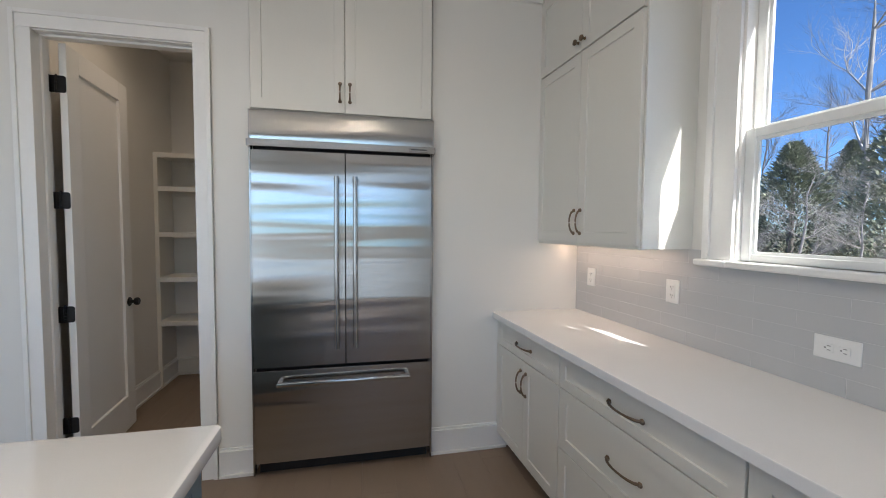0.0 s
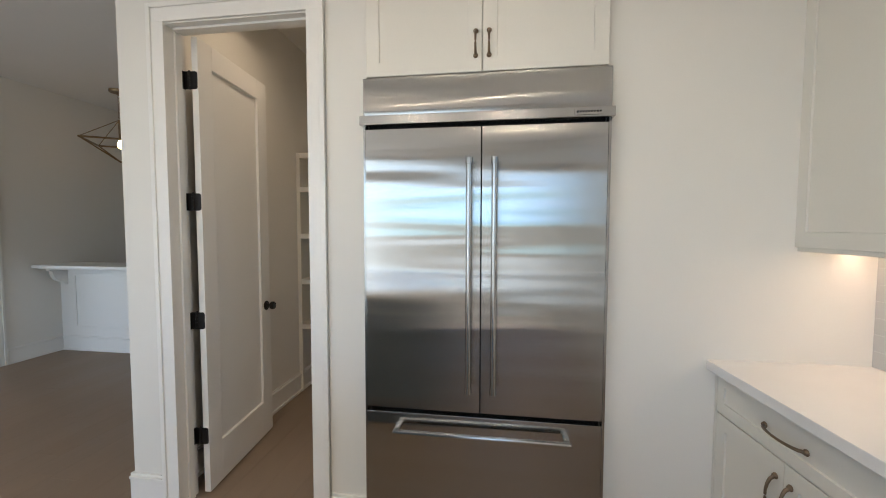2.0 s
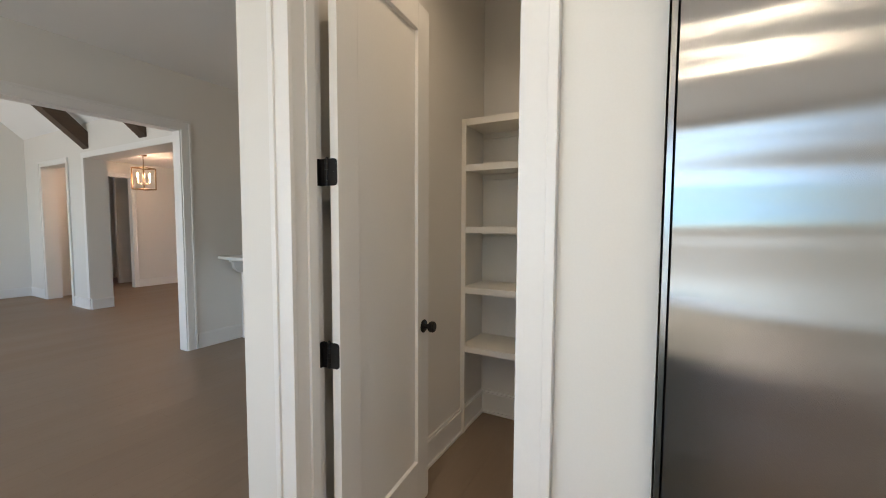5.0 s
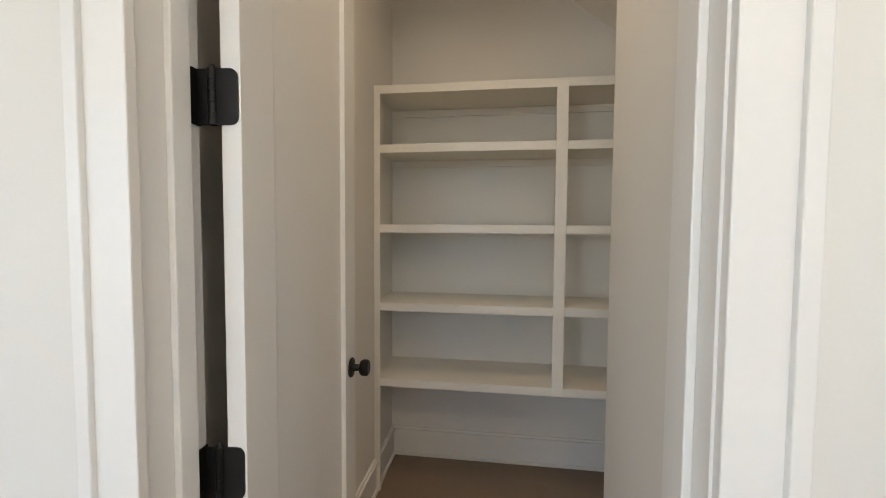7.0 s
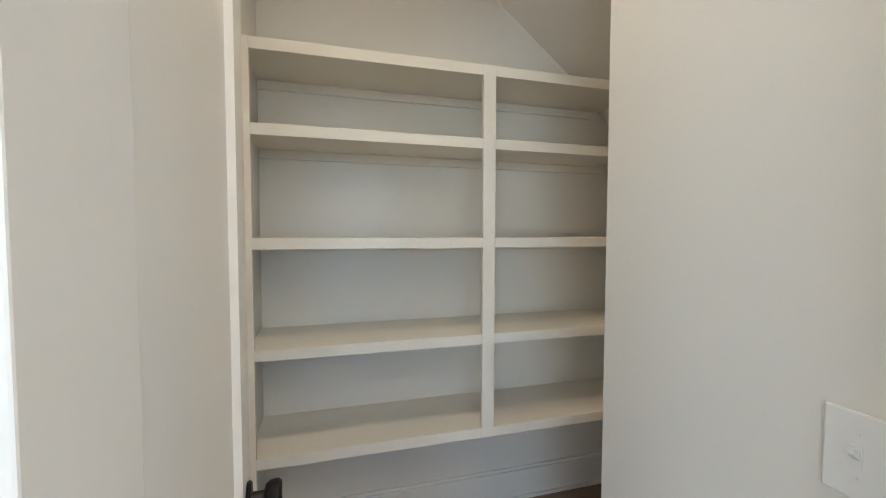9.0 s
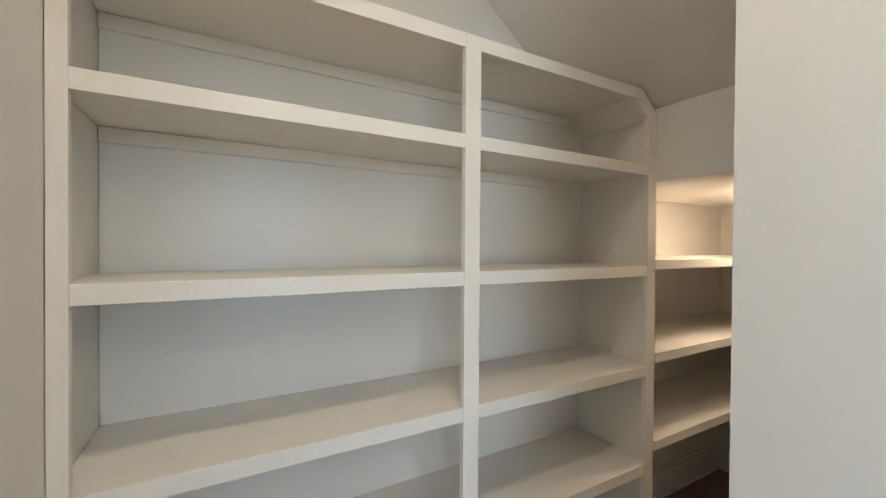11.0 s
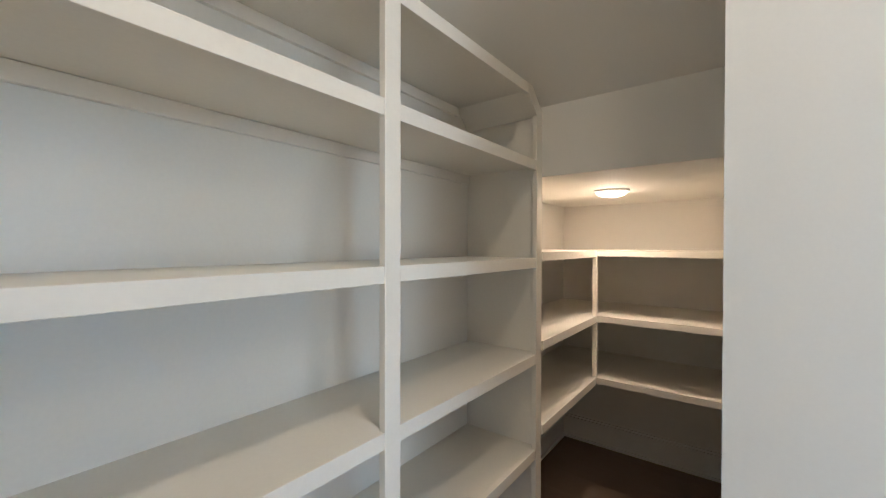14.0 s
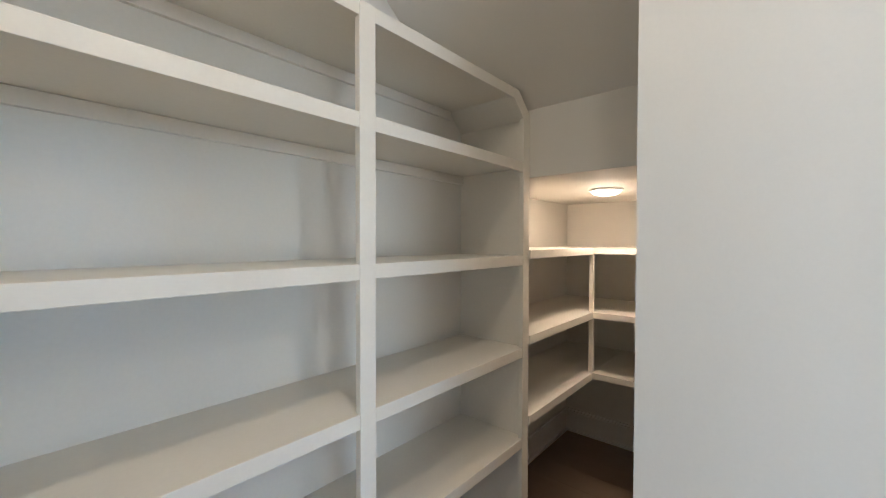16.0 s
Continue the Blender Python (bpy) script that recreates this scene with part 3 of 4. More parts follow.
# cabinet above the fridge, in the same recess
cab = thing("fridge_cabinet", "off-white shaker cabinet built in above the fridge", "cabinet", at=pose(0.0, -0.055, 2.118))
part("body", block(0.0, 1.022, 0.022, 0.55, 0.0, 0.87), CABINET, cab)
front(cab, "door", 0.002, 0.002, 0.507, 0.79, ("z", 0.507 - 0.026, 0.115, 0.10))
front(cab, "door", 0.513, 0.002, 0.507, 0.79, ("z", 0.026, 0.115, 0.10))
part("filler", block(-0.010, 1.032, 0.004, 0.03, 0.80, 0.872), CABINET, cab)

# base cabinets along the window wall; their own x runs towards the walker
BASE_X = 1.485


def base_unit(y0, w, label):
    u = thing("base_cabinet", label, "cabinet", "base cabinets along the window wall", pose(BASE_X, y0, 0.0, 0, 0, -90))
    part("carcass", block(0.001, w - 0.001, 0.021, 0.574, 0.10, 0.873), CABINET, u)
    # the recess's shade is put into the board's near-black colour
    part("toe_kick", block(0.001, w - 0.001, 0.085, 0.10, 0.0, 0.10), DARK, u, "recessed toe kick, its shade painted near-black")
    return u


u = base_unit(-0.004, 0.744, "off-white shaker base cabinet with one drawer over two doors")
part("stile", block(0.0, 0.014, 0.0, 0.02, 0.105, 0.87), CABINET, u)
front(u, "drawer", 0.016, 0.708, 0.725, 0.158, ("x", 0.36, 0.079, 0.172), border=0.045)
front(u, "door", 0.016, 0.108, 0.361, 0.595, ("z", 0.361 - 0.03, 0.595 - 0.125, 0.128))
front(u, "door", 0.380, 0.108, 0.361, 0.595, ("z", 0.03, 0.595 - 0.125, 0.128))
u = base_unit(-0.750, 0.888, "off-white shaker base cabinet with three wide drawers")
front(u, "drawer", 0.003, 0.708, 0.882, 0.158, ("x", 0.441, 0.079, 0.172), border=0.045)
front(u, "drawer", 0.003, 0.414, 0.882, 0.289, ("x", 0.441, 0.145, 0.172))
front(u, "drawer", 0.003, 0.108, 0.882, 0.301, ("x", 0.441, 0.150, 0.172))
u = base_unit(-1.640, 0.61, "off-white shaker base cabinet with a knob on its front")
front(u, "door", 0.003, 0.108, 0.604, 0.758, ("knob", 0.10, 0.70, 0))
u = base_unit(-2.252, 0.914, "off-white shaker base cabinet with two doors")
front(u, "door", 0.003, 0.108, 0.453, 0.758, ("knob", 0.40, 0.70, 0))
front(u, "door", 0.458, 0.108, 0.453, 0.758, ("knob", 0.05, 0.70, 0))

top = tagged(new("countertop", mesh_of("countertop", block(1.448, RIGHT - 0.001, -3.30, -0.0015, 0.8745, 0.914, 0.003), QUARTZ)), "white quartz countertop on the base cabinets, sunlit in a streak", "countertop")

# upper cabinet with short doors over tall ones
UP_X, UP_W = 1.757, 0.914
up = thing("upper_cabinet", "off-white shaker wall cabinet with short doors over tall doors", "cabinet", at=pose(UP_X, -0.002, 1.375, 0, 0, -90))
part("carcass", block(0.0, UP_W, 0.0215, RIGHT - UP_X - 0.001, 0.012, 1.56), CABINET, up)
part("light_rail", block(0.0, UP_W, 0.010, 0.030, -0.006, 0.012, 0.002), CABINET, up)
part("side_panel", block(UP_W, UP_W + 0.012, 0.018, RIGHT - UP_X - 0.001, -0.004, 1.56, 0.001), CABINET, up)
for k in range(2):
    x0 = 0.004 + k * 0.455
    front(up, "door", x0, 0.012, 0.452, 1.045, ("z", 0.452 - 0.028 if k == 0 else 0.028, 0.115, 0.128))
    front(up, "door", x0, 1.066, 0.452, 0.475, ("knob", 0.452 - 0.028 if k == 0 else 0.028, 0.05, 0))
part("crown", prism(bmesh.new(), [(-0.055, 1.655), (-0.05, 1.64), (0.008, 1.575), (0.014, 1.545), (0.03, 1.545), (0.03, 1.655)], "x", 0.0, UP_W + 0.02), CABINET, up)
part("under_light", block(0.08, 0.84, 0.15, 0.20, 0.002, 0.012, 0.002), DOME, up, "lit warm strip light under the cabinet")

# ---------------------------------------------------------------- fridge
FR = 0.082
fr = thing("fridge", "stainless steel built-in french-door fridge with bottom freezer drawer", "fridge", at=pose(0.002, -FR, 0.0))
part("body", block(0.004, 1.016, 0.05, 0.68, 0.085, 2.108), DARK, fr, "dark fridge body in the recess")
part("plinth", block(0.012, 1.008, 0.075, 0.11, 0.004, 0.085), DARK, fr, "black recessed plinth")


def sheet(x0, x1, z0, z1, crown=0.004, y0=0.0, y1=0.045):
    """A steel front whose face swells slightly, with rolled edges."""
    bm = bmesh.new()
    nx, nz = 12, 12
    rows = []
    for j in range(nz + 1):
        rows.append([])
        for i in range(nx + 1):
            a, b = i / nx * 2 - 1, j / nz * 2 - 1
            y = y0 + crown * (0.55 * a ** 4 + 0.45 * b ** 8)
            rows[-1].append(bm.verts.new((x0 + (x1 - x0) * i / nx, y, z0 + (z1 - z0) * j / nz)))
    for j in range(nz):
        for i in range(nx):
            bm.faces.new((rows[j][i], rows[j][i + 1], rows[j + 1][i + 1], rows[j + 1][i]))
    ring = rows[0][:] + [r[-1] for r in rows[1:]] + rows[-1][-2::-1] + [r[0] for r in rows[-2:0:-1]]
    rim = [bm.verts.new((v.co.x, y1, v.co.z)) for v in ring]
    for i in range(len(ring)):
        j = (i + 1) % len(ring)
        bm.faces.new((ring[j], ring[i], rim[i], rim[j]))
    bm.faces.new(rim)
    return bm


part("grille_panel", sheet(0.0, 1.018, 1.945, 2.104, 0.003), STEEL, fr, "brushed steel panel over the doors", smooth=True)
d1 = part("door", sheet(0.003, 0.5065, 0.655, 1.886), STEEL, fr, smooth=True)
d2 = part("door", sheet(0.5125, 1.016, 0.655, 1.886), STEEL, fr, smooth=True)
d3 = part("freezer_drawer", sheet(0.003, 1.016, 0.095, 0.632), STEEL, fr, smooth=True)
part("drawer_lip", block(0.001, 1.018, -0.004, 0.03, 0.630, 0.637, 0.001), SATIN, fr)
part("trim_bar", block(-0.014, 1.034, -0.028, 0.03, 1.900, 1.940, 0.003), SATIN, fr, "steel trim bar across the top of the doors")
part("side_trim", block(-0.010, -0.001, 0.012, 0.06, 0.02, 2.108), SATIN, fr)
part("side_trim", block(1.020, 1.030, 0.012, 0.06, 0.02, 2.108), SATIN, fr)
badge = part("badge", block(0.878, 0.990, -0.031, -0.027, 1.908, 1.936, 0.001), SATIN, fr, "small steel name plate")
bm = bmesh.new()
for k in range(9):
    box(bm, 0.886 + k * 0.0108, 0.886 + k * 0.0108 + 0.007, -0.0325, -0.0312, 1.918 - (0.001 if k in (0, 7) else 0), 1.9245)
part("badge_mark", bm, DARK, badge, "dark mark on the plate")


def fridge_handle(horizontal, a, b, parent, u, off=-0.062):
    bm = bmesh.new()
    if horizontal:
        box(bm, a, b, off - 0.012, off + 0.010, u - 0.012, u + 0.012, 0.007)
        for e in (a + 0.014, b - 0.014):
            box(bm, e - 0.012, e + 0.012, off, 0.004, u - 0.010, u + 0.010, 0.004)
    else:
        rod(bm, (u, off, a), (u, off, b), 0.0125, 20)
        for e, s in ((a, -1), (b, 1)):
            rod(bm, (u, off, e), (u, off, e + s * 0.026), 0.0145, 20)
            box(bm, u - 0.009, u + 0.009, off, 0.004, e - 0.008 + s * 0.008, e + 0.008 + s * 0.008, 0.003)
    return part("handle", bm, SATIN, parent, "polished tubular steel handle", smooth=True)


fridge_handle(False, 0.790, 1.722, d1, 0.462, -0.052)
fridge_handle(False, 0.790, 1.722, d2, 0.566, -0.052)
fridge_handle(True, 0.135, 0.885, d3, 0.575, -0.060)

# ---------------------------------------------------------------- island
isl = thing("kitchen_island", "blue-grey painted island with a white quartz top", "island", at=pose(0, 0, 0))
outline = []
for cx, cy, a0 in ((0.200, -1.305, 0), (-0.928, -1.305, 90), (-0.928, -3.728, 180), (0.200, -3.728, 270)):
    outline += [(cx + 0.022 * math.cos(radians(a0 + k * 15)), cy + 0.022 * math.sin(radians(a0 + k * 15))) for k in range(7)]
bm = prism(bmesh.new(), outline, "z", 0.874, 0.914)
bmesh.ops.bevel(bm, geom=[e for e in bm.edges if abs(e.verts[0].co.z - e.verts[1].co.z) < 1e-5], offset=0.003, segments=2, profile=0.5, affect="EDGES")
part("worktop", bm, QUARTZ, isl, "white quartz island top with rounded corners", smooth=True)
part("body", block(-0.90, 0.165, -3.70, -1.335, 0.0, 0.874), ISLAND, isl)
for y0 in (-1.945, -2.555, -3.165):
    f = part("side_panel", shaker(0.60, 0.755), ISLAND, isl)
    f.matrix_local = pose(0.187, y0, 0.108, 0, 0, 90)
f = part("end_panel", shaker(1.05, 0.755), ISLAND, isl)
f.matrix_local = pose(0.158, -1.313, 0.108, 0, 0, 180)

# ---------------------------------------------------------------- window
bm = bmesh.new()
WC = 0.128
for a in (WY1, WY0 - WC):
    box(bm, RIGHT - 0.018, RIGHT - 0.0005, a, a + WC, WZ0, WZ1 + WC, 0.002)
    e = a + WC - 0.03 if a == WY1 else a
    box(bm, RIGHT - 0.030, RIGHT - 0.0005, e, e + 0.030, WZ0, WZ1 + WC + 0.01, 0.003)
box(bm, RIGHT - 0.018, RIGHT - 0.0005, WY0, WY1, WZ1, WZ1 + WC, 0.002)
win = structure("window_1", bm, TRIM, "white double-hung window with a deep sill over the counter", "window")
bm = bmesh.new()
box(bm, RIGHT, RIGHT + 0.092, WY1 - 0.012, WY1, WZ0, WZ1, 0.001)
box(bm, RIGHT, RIGHT + 0.092, WY0, WY0 + 0.012, WZ0, WZ1, 0.001)
box(bm, RIGHT, RIGHT + 0.092, WY0 + 0.012, WY1 - 0.012, WZ1 - 0.012, WZ1, 0.001)
part("window_frame", bm, TRIM, win)
# unseen casing added outside so that its shadow trims the counter's sun streak
bm = bmesh.new()
for a, b in ((WY0 - 0.10, WY0), (WY1 + 0.03, WY1 + 0.13)):
    box(bm, RIGHT + 0.097, RIGHT + 0.165, a, b, WZ0 - 0.03, WZ1 + 0.10, 0.003)
box(bm, RIGHT + 0.097, RIGHT + 0.165, WY0, WY1 + 0.03, WZ1, WZ1 + 0.10, 0.003)
part("shade_casing", bm, VINYL, win)
bm = bmesh.new()
box(bm, RIGHT - 0.052, RIGHT + 0.092, WY0, WY1, WZ0 - 0.028, WZ0, 0.006)
box(bm, RIGHT - 0.052, RIGHT - 0.0005, WY1, WY1 + WC + 0.022, WZ0 - 0.028, WZ0, 0.006)
box(bm, RIGHT - 0.052, RIGHT - 0.0005, WY0 - WC - 0.022, WY0, WZ0 - 0.028, WZ0, 0.006)
part("window_sill", bm, TRIM, win, "white window stool with rounded nose")


def sash(x0, x1, z0, z1, name):
    bm = bmesh.new()
    a, b, s = WY0 + 0.013, WY1 - 0.013, 0.038
    zb = z0 + s * 0.8
    box(bm, x0, x1, a, a + s, z0, z1, 0.003)
    box(bm, x0, x1, b - s, b, z0, z1, 0.003)
    box(bm, x0, x1, a + s, b - s, z0, zb, 0.003)
    box(bm, x0, x1, a + s, b - s, z1 - s, z1, 0.003)
    f = part(name, bm, VINYL, win)
    g = part("pane", block(x1 - 0.012, x1 - 0.008, a + s, b - s, zb, z1 - s), GLASS, f, "clear glass pane")
    g.visible_shadow = False
    bm = bmesh.new()
    for p in (x1 - 0.0185,):
        box(bm, p - 0.006, p + 0.006, a + s, a + s + 0.012, zb, z1 - s)
        box(bm, p - 0.006, p + 0.006, b - s - 0.012, b - s, zb, z1 - s)
        box(bm, p - 0.006, p + 0.006, a + s + 0.012, b - s - 0.012, zb, zb + 0.012)
        box(bm, p - 0.006, p + 0.006, a + s + 0.012, b - s - 0.012, z1 - s - 0.012, z1 - s)
    part("glazing_bead", bm, VINYL, f)


sash(RIGHT + 0.018, RIGHT + 0.052, WZ0 + 0.0005, 1.872, "lower_sash")
sash(RIGHT + 0.056, RIGHT + 0.090, 1.846, WZ1 - 0.013, "upper_sash")

# glazing of the unseen wide windows, for their reflections
def glazing(name, x0, x1, y, z0, z1, count):
    ob = thing(name, "unseen wide white-framed glazing", "window")
    tagged(ob, kind="structure")
    w = (x1 - x0) / count
    for i in range(count):
        a = x0 + i * w
        bm = bmesh.new()
        box(bm, a, a + 0.05, y - 0.05, y + 0.02, z0, z1)
        box(bm, a + w - 0.05, a + w, y - 0.05, y + 0.02, z0, z1)
        box(bm, a + 0.05, a + w - 0.05, y - 0.05, y + 0.02, z0, z0 + 0.06)
        box(bm, a + 0.05, a + w - 0.05, y - 0.05, y + 0.02, z1 - 0.06, z1)
        part("window_frame", bm, VINYL, ob)


glazing("window_2", -2.42, 1.5, -6.05, 0.25, 2.45, 4)
# the next two banks are assumed, to go with the added lamps
glazing("window_4", -4.42, -2.68, -6.05, 0.25, 2.45, 2)
glazing("window_3", -9.8, -5.4, -4.05, 0.35, 2.65, 4)

# recessed kitchen downlights, unseen but mirrored in the fridge
for cx, cy in DOWNLIGHTS:
    dl = thing("downlight", "small round lit recessed ceiling light", "downlight", "kitchen downlights", Matrix.Translation((cx, cy, CEILING)))
    part("trim_ring", turned(bmesh.new(), [(0.052, -0.004), (0.078, -0.006), (0.085, -0.002), (0.085, 0.0)], Matrix.Identity(4)), PLASTIC, dl, smooth=True)
    part("lens", turned(bmesh.new(), [(0.05, -0.0065), (0.051, -0.0045)], Matrix.Identity(4)), CAN, dl, "warm glowing lens")

# ---------------------------------------------------------------- outlets and switch


def outlet(y0, y1, z0, z1, gangs):
    ob = thing("outlet", "white plastic wall outlet on the tiled backsplash" if gangs == 1 else "wide white plastic double outlet on the tiled backsplash", "outlet", "backsplash outlets")
    x = RIGHT - 0.0105
    part("cover_plate", block(x - 0.006, x, y0, y1, z0, z1, 0.003), PLASTIC, ob)
    cy, cz = (y0 + y1) / 2, (z0 + z1) / 2
    cells = [(cy, cz + 0.02), (cy, cz - 0.02)] if gangs == 1 else [(cy + 0.022, cz), (cy - 0.022, cz)]
    for a, b in cells:
        s = part("socket", block(x - 0.0085, x - 0.0055, a - 0.016, a + 0.016, b - 0.014, b + 0.014, 0.002), PLASTIC, ob)
        bm = bmesh.new()
        if gangs == 1:
            box(bm, x - 0.0092, x - 0.0084, a - 0.008, a - 0.006, b - 0.002, b + 0.007)
            box(bm, x - 0.0092, x - 0.0084, a + 0.006, a + 0.008, b - 0.002, b + 0.007)
            rod(bm, (x - 0.0092, a, b - 0.008), (x - 0.0084, a, b - 0.008), 0.0025, 8)
        else:
            box(bm, x - 0.0092, x - 0.0084, a - 0.007, a + 0.002, b - 0.008, b - 0.006)
            box(bm, x - 0.0092, x - 0.0084, a - 0.007, a + 0.002, b + 0.006, b + 0.008)
            rod(bm, (x - 0.0092, a + 0.008, b), (x - 0.0084, a + 0.008, b), 0.0025, 8)
        part("slots", bm, DARK, s)
    bm = bmesh.new()
    rod(bm, (x - 0.0075, cy, cz), (x - 0.0058, cy, cz), 0.003, 10)
    part("screw", bm, PLASTIC, ob)


outlet(-0.243, -0.165, 1.098, 1.213, 1)
outlet(-0.878, -0.800, 1.102, 1.217, 1)
outlet(-1.565, -1.435, 1.030, 1.108, 2)

sw = thing("light_switch", "white plastic toggle light switch on the partition", "light switch")
x = PART_X
part("cover_plate", block(x - 0.006, x, 0.263, 0.340, 1.073, 1.193, 0.003), PLASTIC, sw)
bm = block(x - 0.0075, x - 0.0055, 0.295, 0.308, 1.118, 1.148, 0.001)
part("toggle_slot", bm, PLASTIC, sw)
bm = bmesh.new()
prism(bm, [(x - 0.006, 1.128), (x - 0.019, 1.139), (x - 0.019, 1.147), (x - 0.006, 1.142)], "y", 0.2975, 0.3055)
part("toggle", bm, PLASTIC, sw)
for z in (1.103, 1.163):
    part("screw", rod(bmesh.new(), (x - 0.0075, 0.3015, z), (x - 0.0058, 0.3015, z), 0.003, 10), PLASTIC, sw)

# ---------------------------------------------------------------- pantry shelf unit
SH_Y = 1.473
SH_T = 0.042
STILES = ((-1.168, -1.136), (-0.268, -0.214), (0.598, 0.651))
UNDER = (0.564, 0.962, 1.364, 1.768)
TOPZ = 2.062
unit = thing("shelf_unit", "white painted built-in pantry shelves, all empty", "shelves")
for i, z in enumerate(UNDER):
    part("shelf", block(-1.168, 0.624, SH_Y + 0.004, BACK_P - 0.001, z + 0.018, z + SH_T - 0.001), SHELF, unit)
    for a, b in ((STILES[0][1], STILES[1][0]), (STILES[1][1], STILES[2][0])):
        part("shelf_edge", block(a, b, SH_Y, SH_Y + 0.018, z, z + SH_T, 0.0015), SHELF, unit)
    if i > 1:
        part("cleat", block(-1.168, 0.624, BACK_P - 0.020, BACK_P - 0.001, z - 0.022, z + 0.0175, 0.002), SHELF, unit)
part("shelf", block(-1.168, 0.535, SH_Y + 0.004, BACK_P - 0.001, TOPZ + 0.018, TOPZ + SH_T - 0.001), SHELF, unit)
for a, b in ((STILES[0][1], STILES[1][0]), (STILES[1][1], 0.520)):
    part("shelf_edge", block(a, b, SH_Y, SH_Y + 0.018, TOPZ, TOPZ + SH_T, 0.0015), SHELF, unit)
part("cleat", block(-1.168, 0.53, BACK_P - 0.020, BACK_P - 0.001, TOPZ - 0.022, TOPZ + 0.0175, 0.002), SHELF, unit)
part("back_panel", block(-1.168, 0.624, BACK_P - 0.006, BACK_P - 0.0005, UNDER[0] + 0.02, TOPZ + 0.02), SHELF, unit)
part("corner_piece", prism(bmesh.new(), [(0.520, TOPZ), (0.598, 1.995), (0.651, 1.995), (0.651, 2.022), (0.555, TOPZ + SH_T), (0.520, TOPZ + SH_T)], "y", SH_Y, SH_Y + 0.018), SHELF, unit)
part("sloping_end", prism(bmesh.new(), [(0.535, TOPZ + 0.018), (0.624, 1.995), (0.645, 2.012), (0.55, TOPZ + SH_T - 0.002), (0.535, TOPZ + SH_T - 0.002)], "y", SH_Y + 0.02, BACK_P - 0.001), SHELF, unit)
for (a, b), h in zip(STILES, (TOPZ + SH_T, TOPZ + SH_T, 1.995)):
    part("stile", block(a, b, SH_Y - 0.0015, SH_Y + 0.019, 0.0 if a < -1 or a > 0.5 else UNDER[0], h, 0.0015), SHELF, unit)
part("divider", block(0.6245, 0.645, SH_Y + 0.019, BACK_P - 0.002, 0.0, 1.9945), SHELF, unit)

# ---------------------------------------------------------------- low niche under the stairs
NI = pose(0.652, SH_Y - 0.008, 0)
N_D, N_W, N_H = 0.43, 1.383, 1.750     # depth behind the shelf front, length, height


def in_niche(ob):
    ob.matrix_world = NI
    return ob


bm = bmesh.new()
box(bm, 0.0, N_W + 0.1, N_D, N_D + 0.1, 0, 1.95)
box(bm, N_W, N_W + 0.1, -1.2, N_D, 0, 1.95)
in_niche(structure("wall_niche", bm, PAINT, "warmly lit painted walls of the low niche", "wall"))
bm = block(0.012, N_W + 0.1, -1.2, N_D + 0.1, N_H, N_H + 0.08)
in_niche(structure("ceiling_niche", bm, PAINT, "low painted soffit under the stairs", "ceiling"))
bm = block(0.0, 0.10, -1.3, N_D + 0.1, N_H - 0.002, 2.9)
in_niche(structure("wall_bulkhead", bm, PAINT, "painted bulkhead where the ceiling drops", "wall"))
bm = bmesh.new()
baseboard(bm, "x", 0.02, N_W, N_D, -1)
baseboard(bm, "y", -0.8, N_D, N_W, -1)
in_niche(structure("baseboard", bm, TRIM, "white baseboard in the low niche", "baseboard"))

CX = 0.763                             # inner corner of the two shelf runs
low = thing("corner_shelves", "white painted corner shelves in the low niche, empty", "shelves", at=NI)
for top_z in (0.690, 1.050, 1.430):
    part("shelf", block(0.002, CX + 0.02, 0.004, N_D - 0.001, top_z - 0.030, top_z - 0.001), SHELF, low)
    part("shelf", block(CX + 0.004, N_W - 0.001, -0.75, 0.0035, top_z - 0.030, top_z - 0.001), SHELF, low)
    part("shelf", block(CX + 0.0205, N_W - 0.001, 0.0045, N_D - 0.001, top_z - 0.030, top_z - 0.001), SHELF, low)
    part("shelf_edge", block(0.0, CX, 0.0, 0.018, top_z - 0.040, top_z, 0.0015), SHELF, low)
    part("shelf_edge", block(CX, CX + 0.018, -0.75, 0.018, top_z - 0.036, top_z, 0.0015), SHELF, low)
part("post", block(CX + 0.001, CX + 0.024, 0.001, 0.026, 0.690, 1.392, 0.0015), SHELF, low)
part("end_support", block(0.0, 0.012, 0.02, N_D - 0.002, 0.0, 1.392), SHELF, low)

lamp = thing("ceiling_lamp", "small round white lit dome lamp under the low soffit", "ceiling lamp", at=Matrix.Translation((1.27, 1.35, N_H)))
part("base_ring", turned(bmesh.new(), [(0.082, -0.012), (0.088, -0.008), (0.088, 0.0)], Matrix.Identity(4)), PLASTIC, lamp, smooth=True)
part("diffuser", turned(bmesh.new(), [(0.01, -0.036), (0.035, -0.034), (0.058, -0.028), (0.072, -0.019), (0.078, -0.011), (0.076, -0.010)], Matrix.Identity(4)), DOME, lamp, "glowing white diffuser", smooth=True)

